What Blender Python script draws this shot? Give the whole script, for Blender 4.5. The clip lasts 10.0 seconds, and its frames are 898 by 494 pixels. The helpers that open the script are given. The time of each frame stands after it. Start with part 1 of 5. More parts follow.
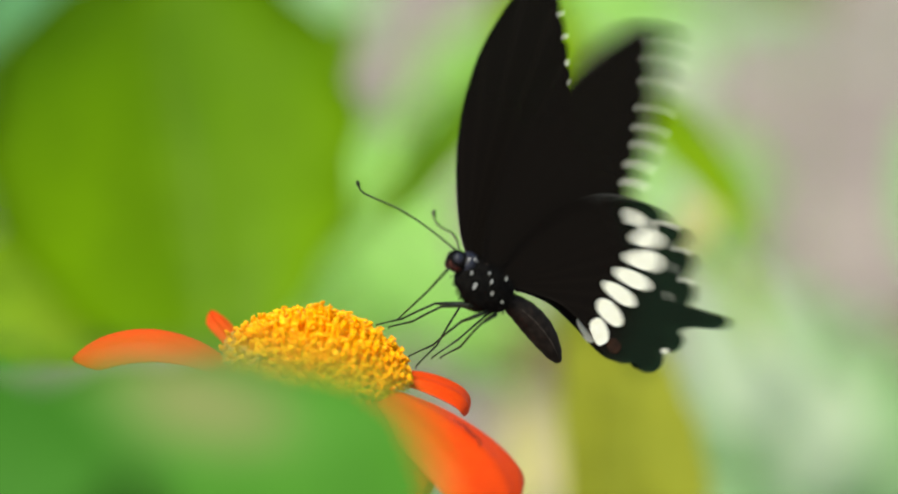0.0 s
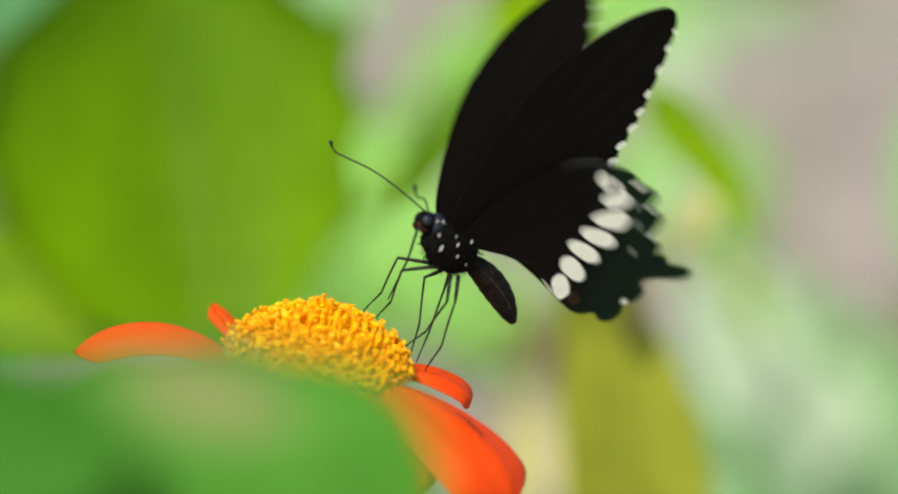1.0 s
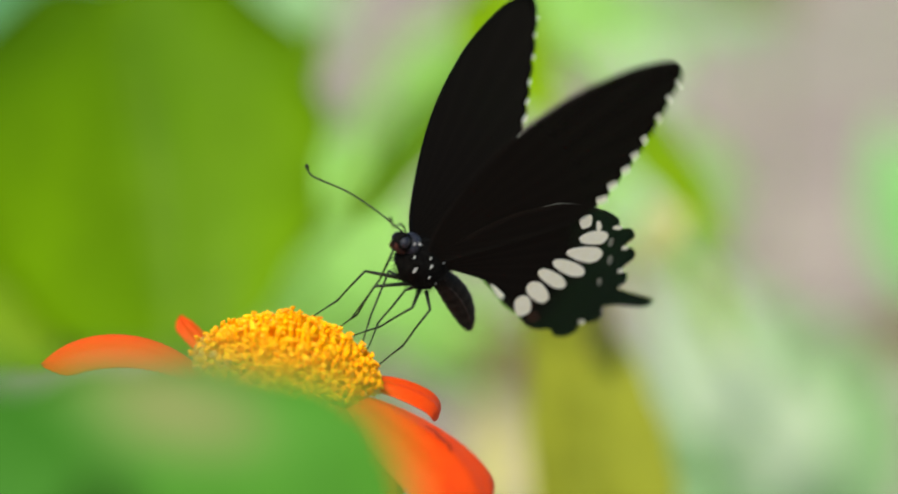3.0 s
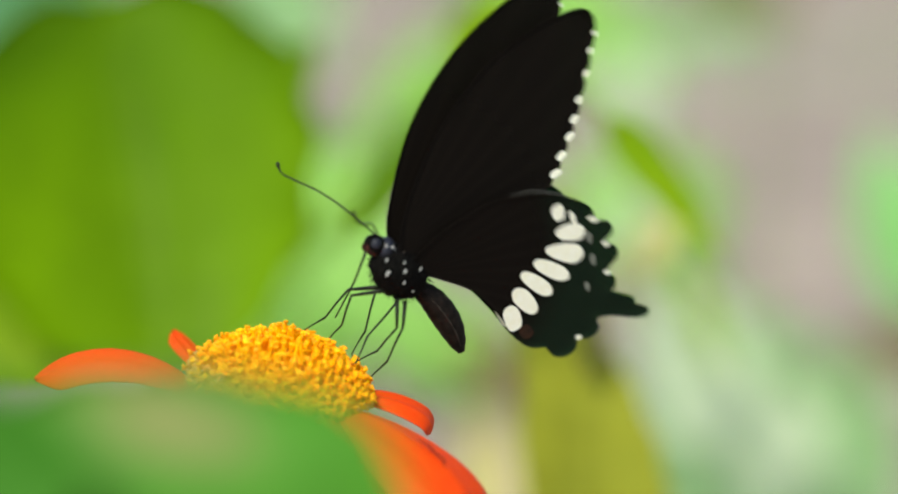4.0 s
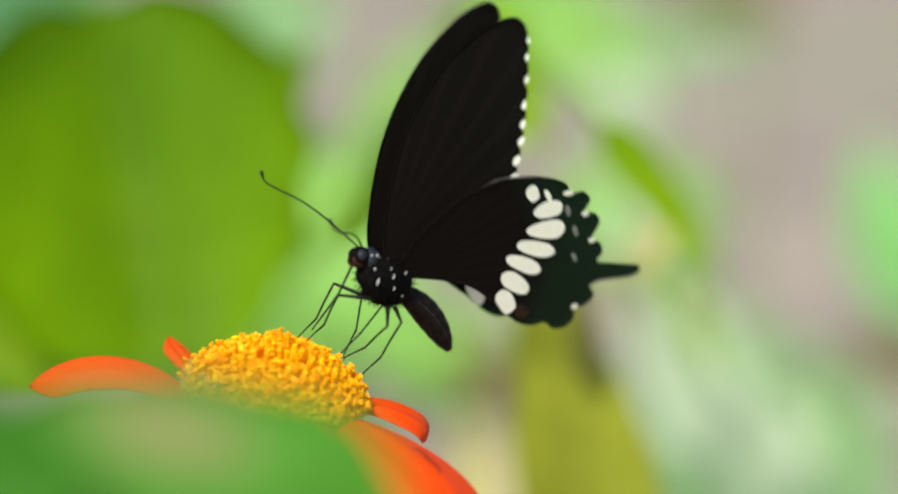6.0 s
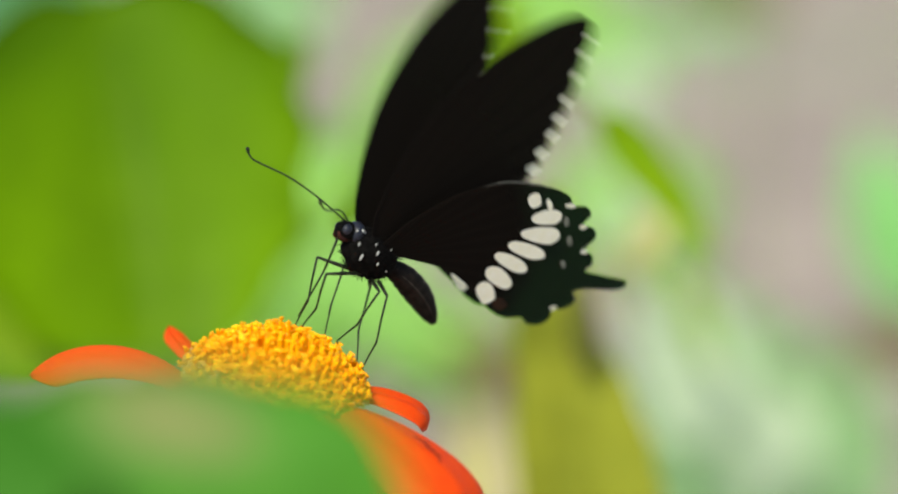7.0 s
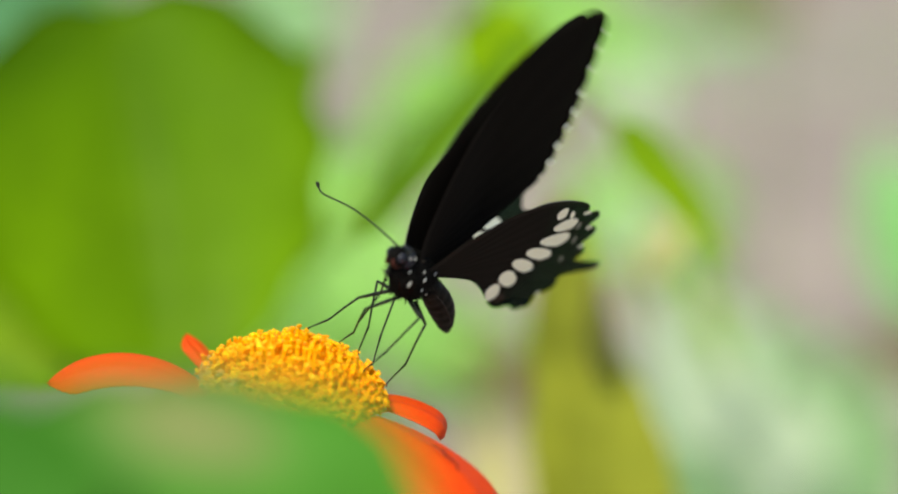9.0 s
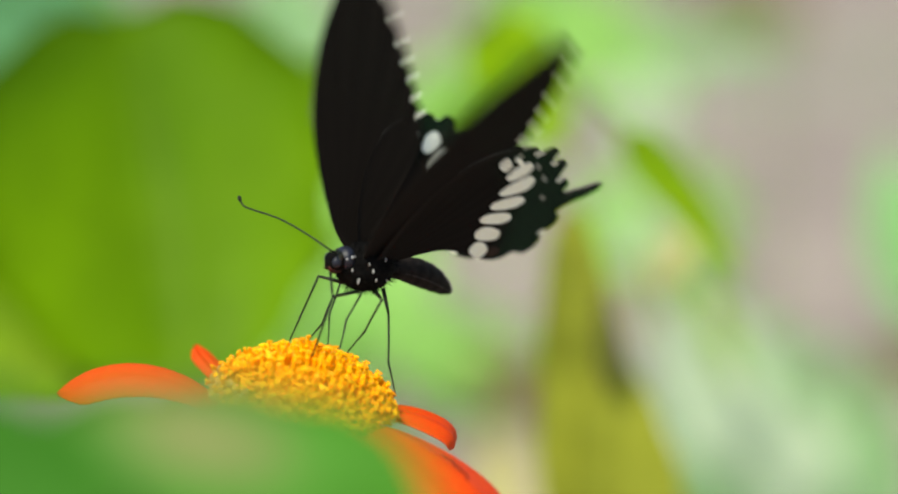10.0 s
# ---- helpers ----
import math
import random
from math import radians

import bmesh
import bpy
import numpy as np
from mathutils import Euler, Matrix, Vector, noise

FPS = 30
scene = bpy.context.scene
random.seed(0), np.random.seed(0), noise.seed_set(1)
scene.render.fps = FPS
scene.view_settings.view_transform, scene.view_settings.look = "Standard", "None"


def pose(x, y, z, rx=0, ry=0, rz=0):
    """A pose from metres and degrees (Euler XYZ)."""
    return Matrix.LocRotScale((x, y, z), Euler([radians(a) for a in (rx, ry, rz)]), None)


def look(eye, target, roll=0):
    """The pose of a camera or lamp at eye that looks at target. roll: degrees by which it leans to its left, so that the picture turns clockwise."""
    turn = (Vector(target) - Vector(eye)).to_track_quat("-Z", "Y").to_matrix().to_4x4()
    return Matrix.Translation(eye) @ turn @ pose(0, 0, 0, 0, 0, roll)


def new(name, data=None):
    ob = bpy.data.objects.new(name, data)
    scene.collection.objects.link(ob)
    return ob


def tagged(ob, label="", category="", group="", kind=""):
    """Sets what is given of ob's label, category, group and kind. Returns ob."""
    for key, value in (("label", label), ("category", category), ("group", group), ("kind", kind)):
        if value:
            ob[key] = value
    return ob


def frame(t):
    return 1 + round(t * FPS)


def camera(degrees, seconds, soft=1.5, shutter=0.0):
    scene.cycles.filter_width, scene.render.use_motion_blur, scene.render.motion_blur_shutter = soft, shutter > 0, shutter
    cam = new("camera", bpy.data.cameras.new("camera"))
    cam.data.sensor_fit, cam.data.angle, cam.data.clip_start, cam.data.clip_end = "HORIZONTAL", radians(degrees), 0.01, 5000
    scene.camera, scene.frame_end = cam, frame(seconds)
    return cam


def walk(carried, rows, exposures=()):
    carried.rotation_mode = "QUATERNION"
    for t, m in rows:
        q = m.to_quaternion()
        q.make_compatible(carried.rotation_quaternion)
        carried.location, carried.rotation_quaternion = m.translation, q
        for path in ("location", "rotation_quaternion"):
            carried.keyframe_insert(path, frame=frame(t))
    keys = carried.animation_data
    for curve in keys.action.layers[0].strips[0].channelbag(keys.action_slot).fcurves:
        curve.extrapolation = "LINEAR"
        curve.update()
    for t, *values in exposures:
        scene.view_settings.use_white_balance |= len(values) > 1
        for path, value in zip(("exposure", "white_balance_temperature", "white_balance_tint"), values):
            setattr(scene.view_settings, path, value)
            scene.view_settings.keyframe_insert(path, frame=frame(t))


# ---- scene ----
EYE, TILT = 0.72, 14.0
cam = camera(20.0, 10.0, soft=2.0, shutter=0.5)
cam.data.dof.use_dof = True
cam.data.dof.focus_distance = 0.412
cam.data.dof.aperture_fstop = 4.6
# seconds, place across, turn to the left, tilt up from the axis
PATH = [
    (0.0, -0.00000, 0.000, 0.000),
    (0.5, -0.00021, -0.087, -0.079),
    (1.0, -0.00042, -0.019, -0.157),
    (1.5, -0.00063, -0.126, 0.118),
    (2.0, -0.00084, -0.943, -0.198),
    (2.5, -0.00105, -0.775, -0.099),
    (4.0, -0.00168, -1.059, 0.433),
    (4.5, -0.00189, -0.891, 0.433),
    (5.0, -0.00210, -1.059, 0.453),
    (5.5, -0.00231, -1.205, 0.610),
    (7.0, -0.00294, -1.332, 0.354),
    (7.5, -0.00315, -1.265, 0.137),
    (8.0, -0.00336, -1.312, 0.472),
    (8.5, -0.00357, -1.067, 0.453),
    (9.0, -0.00378, -1.057, 0.532),
    (9.5, -0.00399, -1.183, 0.570),
    (10.0, -0.00420, -0.898, 0.769),
]
walk(cam, [(t, pose(0, 0, EYE, -TILT) @ pose(x, 0, 0, 90 + up, 0, left)) for t, x, left, up in PATH], [(0, 0.52, 6800, 4), (10, 0.52, 6800, 4)])

# ---- light ----
SUN = look((0, 0, 3), (0.42, 0.66, 2.07))
sun = new("sun", bpy.data.lights.new("sun", "SUN"))
sun.matrix_world = SUN
sun.data.energy, sun.data.angle, sun.data.color = 3.4, radians(18), (1.0, 0.95, 0.82)
world = bpy.data.worlds.new("sky")
scene.world = world
world.use_nodes = True
_sky = world.node_tree.nodes.new("ShaderNodeTexSky")
_sky.sky_type, _sky.sun_disc, _sky.sun_elevation, _sky.sun_rotation = "NISHITA", False, radians(50), radians(212)
_back = world.node_tree.nodes["Background"]
world.node_tree.links.new(_sky.outputs["Color"], _back.inputs["Color"])
_back.inputs["Strength"].default_value = 0.13

# the slope of the lens axis: x to the right, y ahead along the axis, z up from it
AXIS = pose(0, 0, EYE, -TILT)


def spot(x, y, z):
    return AXIS @ Vector((x, y, z))


# ---- materials ----
def nodes_of(name):
    m = bpy.data.materials.new(name)
    m.use_nodes = True
    return m, m.node_tree.nodes, m.node_tree.links, m.node_tree.nodes["Principled BSDF"]


def noisy(m, scale, low, high, a=0.35, b=0.65, detail=4.0, space="Object", stretch=(1, 1, 1)):
    """Colour ramp over noise; returns the ramp's and the noise's nodes."""
    n, l = m.node_tree.nodes, m.node_tree.links
    co, mp = n.new("ShaderNodeTexCoord"), n.new("ShaderNodeMapping")
    mp.inputs["Scale"].default_value = stretch
    tx, ramp = n.new("ShaderNodeTexNoise"), n.new("ShaderNodeValToRGB")
    tx.inputs["Scale"].default_value, tx.inputs["Detail"].default_value = scale, detail
    l.new(co.outputs[space], mp.inputs["Vector"])
    l.new(mp.outputs["Vector"], tx.inputs["Vector"])
    l.new(tx.outputs["Fac"], ramp.inputs["Fac"])
    ramp.color_ramp.elements[0].position, ramp.color_ramp.elements[1].position = a, b
    ramp.color_ramp.elements[0].color, ramp.color_ramp.elements[1].color = (*low, 1), (*high, 1)
    return ramp, tx


def bumped(m, source, strength, distance):
    n, l = m.node_tree.nodes, m.node_tree.links
    bp = n.new("ShaderNodeBump")
    bp.inputs["Strength"].default_value, bp.inputs["Distance"].default_value = strength, distance
    l.new(source, bp.inputs["Height"])
    l.new(bp.outputs["Normal"], n["Principled BSDF"].inputs["Normal"])
    return bp


def thin(m, colour_socket, share):
    """Lets a share of the light through the blade."""
    n, l = m.node_tree.nodes, m.node_tree.links
    tr, mix = n.new("ShaderNodeBsdfTranslucent"), n.new("ShaderNodeMixShader")
    l.new(colour_socket, tr.inputs["Color"])
    mix.inputs["Fac"].default_value = share
    l.new(n["Principled BSDF"].outputs["BSDF"], mix.inputs[1])
    l.new(tr.outputs["BSDF"], mix.inputs[2])
    l.new(mix.outputs["Shader"], n["Material Output"].inputs["Surface"])


def leaf_material(name, low, high, share=0.45, scale=45, rough=0.5, gloss=0.12, stain=None, mottled=1.0):
    m, n, l, b = nodes_of(name)
    ramp, tx = noisy(m, scale, low, high)
    # finer mottling over the broad tone
    mottle, _ = noisy(m, scale * 2.6, (0.62, 0.66, 0.6), (1.12, 1.1, 1.0), 0.36, 0.60, 6)
    both = n.new("ShaderNodeMix")
    both.data_type, both.blend_type = "RGBA", "MULTIPLY"
    both.inputs["Factor"].default_value = mottled
    l.new(ramp.outputs["Color"], both.inputs["A"])
    l.new(mottle.outputs["Color"], both.inputs["B"])
    colour = both.outputs["Result"]
    if stain:
        # a dried blotch round a place on the blade, with a ragged edge
        place, size, dry = stain
        co, dist, add, mr, mix = (n.new("ShaderNode" + k) for k in ("TexCoord", "VectorMath", "Math", "MapRange", "Mix"))
        off, sc, spin = n.new("ShaderNodeVectorMath"), n.new("ShaderNodeVectorMath"), n.new("ShaderNodeVectorRotate")
        off.operation, sc.operation = "SUBTRACT", "DIVIDE"
        off.inputs[1].default_value, sc.inputs[1].default_value = place, size
        spin.rotation_type = "Z_AXIS"
        spin.inputs["Angle"].default_value = radians(24)
        l.new(co.outputs["Object"], off.inputs[0])
        l.new(off.outputs["Vector"], spin.inputs["Vector"])
        l.new(spin.outputs["Vector"], sc.inputs[0])
        dist.operation = "LENGTH"
        l.new(sc.outputs["Vector"], dist.inputs[0])
        _, rag = noisy(m, 160, (0, 0, 0), (1, 1, 1))
        add.operation = "ADD"
        l.new(dist.outputs["Value"], add.inputs[0])
        l.new(rag.outputs["Fac"], add.inputs[1])
        mr.inputs["From Min"].default_value, mr.inputs["From Max"].default_value = 0.85, 1.9
        mr.inputs["To Min"].default_value, mr.inputs["To Max"].default_value = 1, 0
        l.new(add.outputs[0], mr.inputs["Value"])
        mix.data_type = "RGBA"
        l.new(mr.outputs["Result"], mix.inputs["Factor"])
        l.new(colour, mix.inputs["A"])
        mix.inputs["B"].default_value = (*dry, 1)
        colour = mix.outputs["Result"]
    l.new(colour, b.inputs["Base Color"])
    b.inputs["Roughness"].default_value = rough
    b.inputs["Specular IOR Level"].default_value = gloss
    fine, ftx = noisy(m, scale * 9, (0, 0, 0), (1, 1, 1))
    bumped(m, ftx.outputs["Fac"], 0.3, 0.0006)
    thin(m, colour, share)
    return m


M_LEAF = leaf_material("leaf_green", (0.095, 0.225, 0.001), (0.185, 0.36, 0.002), 0.45, 14, mottled=0.45)
# darker copy of the leaf green, for the shade among the left leaves
M_LEAF_SHADED = leaf_material("leaf_shaded_green", (0.055, 0.14, 0.001), (0.11, 0.22, 0.003), 0.35, 16, mottled=0.5)
M_YELLOW = leaf_material("leaf_yellow_green", (0.17, 0.33, 0.001), (0.31, 0.49, 0.003), 0.5, 22)
M_MID = leaf_material("leaf_mid_green", (0.10, 0.34, 0.05), (0.16, 0.44, 0.10), 0.45, 18)
M_LIME = leaf_material("leaf_lime", (0.27, 0.48, 0.004), (0.44, 0.66, 0.012), 0.5, 40)
M_SPRING = leaf_material("leaf_spring_green", (0.22, 0.53, 0.15), (0.36, 0.68, 0.28), 0.45, 22, 0.4, mottled=0.5)
M_FRESH = leaf_material("leaf_fresh", (0.20, 0.37, 0.003), (0.33, 0.52, 0.008), 0.5, 40, mottled=0.4)
M_FRONT = leaf_material("leaf_front", (0.070, 0.265, 0.018), (0.092, 0.31, 0.028), 0.4, 40, stain=((-0.0124, 0.0385, 0.0), (0.0044, 0.0092, 0.05), (0.27, 0.30, 0.10)), mottled=0.3)
M_FRONT_DEEP = leaf_material("leaf_front_deep", (0.040, 0.185, 0.010), (0.062, 0.235, 0.018), 0.35, 40, mottled=0.4)
M_MINT = leaf_material("leaf_mint", (0.22, 0.45, 0.18), (0.56, 0.78, 0.49), 0.4, 26, 0.35)
M_TEAL = leaf_material("leaf_teal", (0.12, 0.36, 0.15), (0.22, 0.47, 0.25), 0.4, 12, 0.4)
M_PALE = leaf_material("leaf_pale", (0.27, 0.58, 0.10), (0.50, 0.77, 0.28), 0.45, 22, 0.4)
M_WHITISH = leaf_material("leaf_whitish", (0.56, 0.70, 0.52), (0.78, 0.86, 0.73), 0.35, 20, 0.4)
M_OLIVE = leaf_material("leaf_olive", (0.29, 0.32, 0.028), (0.44, 0.47, 0.055), 0.45, 30, mottled=0.4)
M_OLIVE_HOLE = leaf_material("leaf_olive_hole", (0.10, 0.11, 0.025), (0.20, 0.20, 0.05), 0.3, 30)
M_BROWN = leaf_material("leaf_brown", (0.13, 0.095, 0.05), (0.25, 0.19, 0.11), 0.15, 25, 0.8)
M_CREAM = leaf_material("leaf_cream", (0.58, 0.52, 0.24), (0.74, 0.68, 0.40), 0.3, 25, 0.6)
M_STEM = leaf_material("stem_green", (0.10, 0.22, 0.01), (0.18, 0.32, 0.02), 0.1, 60, 0.5)

M_BRACT = leaf_material("bract_green", (0.10, 0.26, 0.05), (0.18, 0.36, 0.10), 0.2, 200, 0.6)


def petal_material():
    m, n, l, b = nodes_of("petal_orange_red")
    ramp, tx = noisy(m, 260, (0.82, 0.050, 0.004), (0.95, 0.12, 0.006), 0.3, 0.7, 3, "UV", (1, 0.05, 1))
    l.new(ramp.outputs["Color"], b.inputs["Base Color"])
    b.inputs["Roughness"].default_value = 0.5
    b.inputs["Specular IOR Level"].default_value = 0.2
    bumped(m, tx.outputs["Fac"], 0.25, 0.0003)
    thin(m, ramp.outputs["Color"], 0.4)
    return m


M_PETAL = petal_material()


def floret_material(name, low, high):
    m, n, l, b = nodes_of(name)
    info, ramp = n.new("ShaderNodeObjectInfo"), n.new("ShaderNodeValToRGB")
    ramp.color_ramp.elements[0].color, ramp.color_ramp.elements[1].color = (*low, 1), (*high, 1)
    geo, spread = n.new("ShaderNodeNewGeometry"), n.new("ShaderNodeMath")
    spread.operation = "PINGPONG"
    spread.inputs[1].default_value = 1.0
    both = n.new("ShaderNodeMath")
    l.new(info.outputs["Random"], both.inputs[0])
    l.new(geo.outputs["Random Per Island"], both.inputs[1])
    l.new(both.outputs[0], spread.inputs[0])
    l.new(spread.outputs[0], ramp.inputs["Fac"])
    l.new(ramp.outputs["Color"], b.inputs["Base Color"])
    b.inputs["Roughness"].default_value = 0.55
    b.inputs["Specular IOR Level"].default_value = 0.2
    b.inputs["Subsurface Weight"].default_value = 0.6
    b.inputs["Subsurface Radius"].default_value = (0.0018, 0.0009, 0.0002)
    return m


M_FLORET = floret_material("floret_yellow", (0.90, 0.33, 0.002), (1.0, 0.50, 0.005))
M_FLORET_OLD = floret_material("floret_pale", (0.50, 0.30, 0.10), (0.80, 0.42, 0.08))


def wing_material(name, sheer, outer_green):
    m, n, l, b = nodes_of(name)
    co, sp, at = n.new("ShaderNodeTexCoord"), n.new("ShaderNodeSeparateXYZ"), n.new("ShaderNodeMath")
    l.new(co.outputs["Object"], sp.inputs["Vector"])
    at.operation = "ARCTAN2"
    l.new(sp.outputs["X"], at.inputs[0])
    l.new(sp.outputs["Z"], at.inputs[1])
    mul, sn = n.new("ShaderNodeMath"), n.new("ShaderNodeMath")
    mul.operation, sn.operation = "MULTIPLY", "SINE"
    mul.inputs[1].default_value = 46
    l.new(at.outputs[0], mul.inputs[0])
    l.new(mul.outputs[0], sn.inputs[0])
    ramp = n.new("ShaderNodeValToRGB")
    ramp.color_ramp.elements[0].color, ramp.color_ramp.elements[1].color = (0.0022, 0.0016, 0.0011, 1), (0.0036, 0.0027, 0.0019, 1)
    l.new(sn.outputs[0], ramp.inputs["Fac"])
    # a dark green that grows over the outer part
    out, reach_, greened = (n.new("ShaderNode" + k) for k in ("VectorMath", "MapRange", "Mix"))
    out.operation, greened.data_type = "LENGTH", "RGBA"
    l.new(co.outputs["Object"], out.inputs[0])
    l.new(out.outputs["Value"], reach_.inputs["Value"])
    reach_.inputs["From Min"].default_value, reach_.inputs["From Max"].default_value = 0.0235, 0.0295
    reach_.inputs["To Max"].default_value = outer_green
    l.new(reach_.outputs["Result"], greened.inputs["Factor"])
    l.new(ramp.outputs["Color"], greened.inputs["A"])
    greened.inputs["B"].default_value = (0.010, 0.040, 0.020, 1)
    l.new(greened.outputs["Result"], b.inputs["Base Color"])
    b.inputs["Roughness"].default_value = 0.85
    b.inputs["Specular IOR Level"].default_value = 0.07
    b.inputs["Sheen Weight"].default_value, b.inputs["Sheen Roughness"].default_value = 0.038, 0.6
    b.inputs["Sheen Tint"].default_value = (0.5, 0.36, 0.28, 1)
    fine, tx = noisy(m, 900, (0, 0, 0), (1, 1, 1))
    add = n.new("ShaderNodeMath")
    add.operation = "MULTIPLY_ADD"
    add.inputs[1].default_value = 0.4
    l.new(tx.outputs["Fac"], add.inputs[0])
    l.new(sn.outputs[0], add.inputs[2])
    bumped(m, add.outputs[0], 0.12, 0.0001)
    # the scales thin out towards the rim and let some light pass
    far, mr, clear, mix = (n.new("ShaderNode" + k) for k in ("VectorMath", "MapRange", "BsdfTransparent", "MixShader"))
    far.operation = "LENGTH"
    l.new(co.outputs["Object"], far.inputs[0])
    l.new(far.outputs["Value"], mr.inputs["Value"])
    mr.inputs["From Min"].default_value, mr.inputs["From Max"].default_value = 0.020, 0.029
    mr.inputs["To Min"].default_value, mr.inputs["To Max"].default_value = 0.0, sheer
    clear.inputs["Color"].default_value = (0.55, 1.0, 0.75, 1)
    l.new(mr.outputs["Result"], mix.inputs["Fac"])
    l.new(b.outputs["BSDF"], mix.inputs[1])
    l.new(clear.outputs["BSDF"], mix.inputs[2])
    l.new(mix.outputs["Shader"], n["Material Output"].inputs["Surface"])
    return m


def plain(name, low, high, scale, rough, bump=0.0004, metal=0.0, gloss=0.2):
    m, n, l, b = nodes_of(name)
    ramp, tx = noisy(m, scale, low, high)
    l.new(ramp.outputs["Color"], b.inputs["Base Color"])
    b.inputs["Roughness"].default_value, b.inputs["Metallic"].default_value = rough, metal
    b.inputs["Specular IOR Level"].default_value = gloss
    bumped(m, tx.outputs["Fac"], 0.4, bump)
    return m


M_WING = wing_material("wing_black", 0.03, 0.0)
M_HIND = wing_material("hindwing_black", 0.09, 0.30)
M_WHITE = plain("scale_white", (0.93, 0.91, 0.73), (0.97, 0.96, 0.83), 900, 0.7, 0.0001)
M_DIM = plain("scale_grey", (0.16, 0.17, 0.14), (0.26, 0.26, 0.22), 900, 0.7, 0.0001)
M_EDGE = plain("edge_silver", (0.05, 0.05, 0.048), (0.11, 0.11, 0.10), 900, 0.5, 0.0001)
M_RUST = plain("scale_rust", (0.014, 0.006, 0.003), (0.036, 0.014, 0.006), 900, 0.7, 0.0001)
M_BODY = plain("body_black", (0.001, 0.001, 0.001), (0.005, 0.0045, 0.004), 1500, 0.85, 0.0003, gloss=0.07)
M_DOT = plain("dot_white", (0.30, 0.30, 0.30), (0.55, 0.55, 0.53), 2500, 0.8, 0.0001)
M_EYE = plain("eye_black", (0.008, 0.009, 0.016), (0.020, 0.022, 0.036), 400, 0.42, 0.00005, gloss=0.3)
M_CHIN = plain("chin_rust", (0.014, 0.003, 0.002), (0.045, 0.008, 0.004), 1500, 0.7, 0.0001)
M_ABDOMEN = plain("abdomen_brown_black", (0.004, 0.003, 0.002), (0.014, 0.010, 0.008), 900, 0.7, 0.0003, gloss=0.12)
M_FLANK = plain("flank_pale", (0.014, 0.011, 0.009), (0.05, 0.04, 0.033), 900, 0.8, 0.0001)
M_PETAL_LINE = plain("petal_line_dark", (0.16, 0.012, 0.004), (0.25, 0.02, 0.006), 800, 0.8, 0.0001)
M_LEG = plain("leg_black", (0.004, 0.006, 0.003), (0.012, 0.016, 0.008), 700, 0.45, 0.0001)


def soil_material():
    m, n, l, b = nodes_of("soil")
    ramp, tx = noisy(m, 5.0, (0.15, 0.12, 0.103), (0.38, 0.305, 0.26), 0.32, 0.66, 8)
    patch, _ = noisy(m, 1.3, (0, 0, 0), (1, 1, 1), 0.56, 0.70, 3)
    mix = n.new("ShaderNodeMix")
    mix.data_type = "RGBA"
    l.new(patch.outputs["Color"], mix.inputs["Factor"])
    l.new(ramp.outputs["Color"], mix.inputs["A"])
    mix.inputs["B"].default_value = (0.23, 0.29, 0.17, 1)
    l.new(mix.outputs["Result"], b.inputs["Base Color"])
    b.inputs["Roughness"].default_value = 0.95
    fine, ftx = noisy(m, 40, (0, 0, 0), (1, 1, 1))
    bumped(m, ftx.outputs["Fac"], 0.6, 0.02)
    return m


M_SOIL = soil_material()


# ---- building ----
def link(name, bm, material, smooth=True):
    me = bpy.data.meshes.new(name)
    bm.normal_update()
    bm.to_mesh(me)
    bm.free()
    me.materials.append(material)
    if smooth:
        for p in me.polygons:
            p.use_smooth = True
    return me


def part(name, bm, material, parent, label="", m=None):
    ob = new(name, link(name, bm, material))
    ob.parent = parent
    if m is not None:
        ob.matrix_basis = m
    return tagged(ob, label)


def spline(points, steps):
    """Catmull-Rom through the points."""
    pts = [Vector(p) for p in points]
    pts = [2 * pts[0] - pts[1], *pts, 2 * pts[-1] - pts[-2]]
    out = []
    for i in range(1, len(pts) - 2):
        a, b, c, d = pts[i - 1:i + 3]
        for k in range(steps):
            t = k / steps
            out.append(0.5 * (2 * b + (c - a) * t + (2 * a - 5 * b + 4 * c - d) * t * t + (3 * b - a - 3 * c + d) * t ** 3))
    return out + [pts[-2]]


def tube(bm, centre, radii, sides=8):
    """A tapering tube along points."""
    rings = []
    up = Vector((0.31, 0.52, 0.79))
    for i, p in enumerate(centre):
        d = (centre[min(i + 1, len(centre) - 1)] - centre[max(i - 1, 0)]).normalized()
        u = d.cross(up).normalized()
        v = d.cross(u)
        r = radii[i] if isinstance(radii, (list, tuple)) else radii
        rings.append([bm.verts.new(p + r * (math.cos(a) * u + math.sin(a) * v)) for a in [2 * math.pi * k / sides for k in range(sides)]])
    for a, b in zip(rings, rings[1:]):
        for k in range(sides):
            bm.faces.new((a[k], a[(k + 1) % sides], b[(k + 1) % sides], b[k]))
    bm.faces.new(rings[0][::-1])
    bm.faces.new(rings[-1])
    return bm


def ellipsoid(bm, centre, rx, ry, rz, u=20, v=12, rough=0.0):
    res = bmesh.ops.create_uvsphere(bm, u_segments=u, v_segments=v, radius=1)
    for w in res["verts"]:
        k = 1 + rough * noise.noise(w.co * 3 + Vector(centre) * 500)
        w.co = Vector((w.co.x * rx * k, w.co.y * ry * k, w.co.z * rz * k)) + Vector(centre)
    return bm


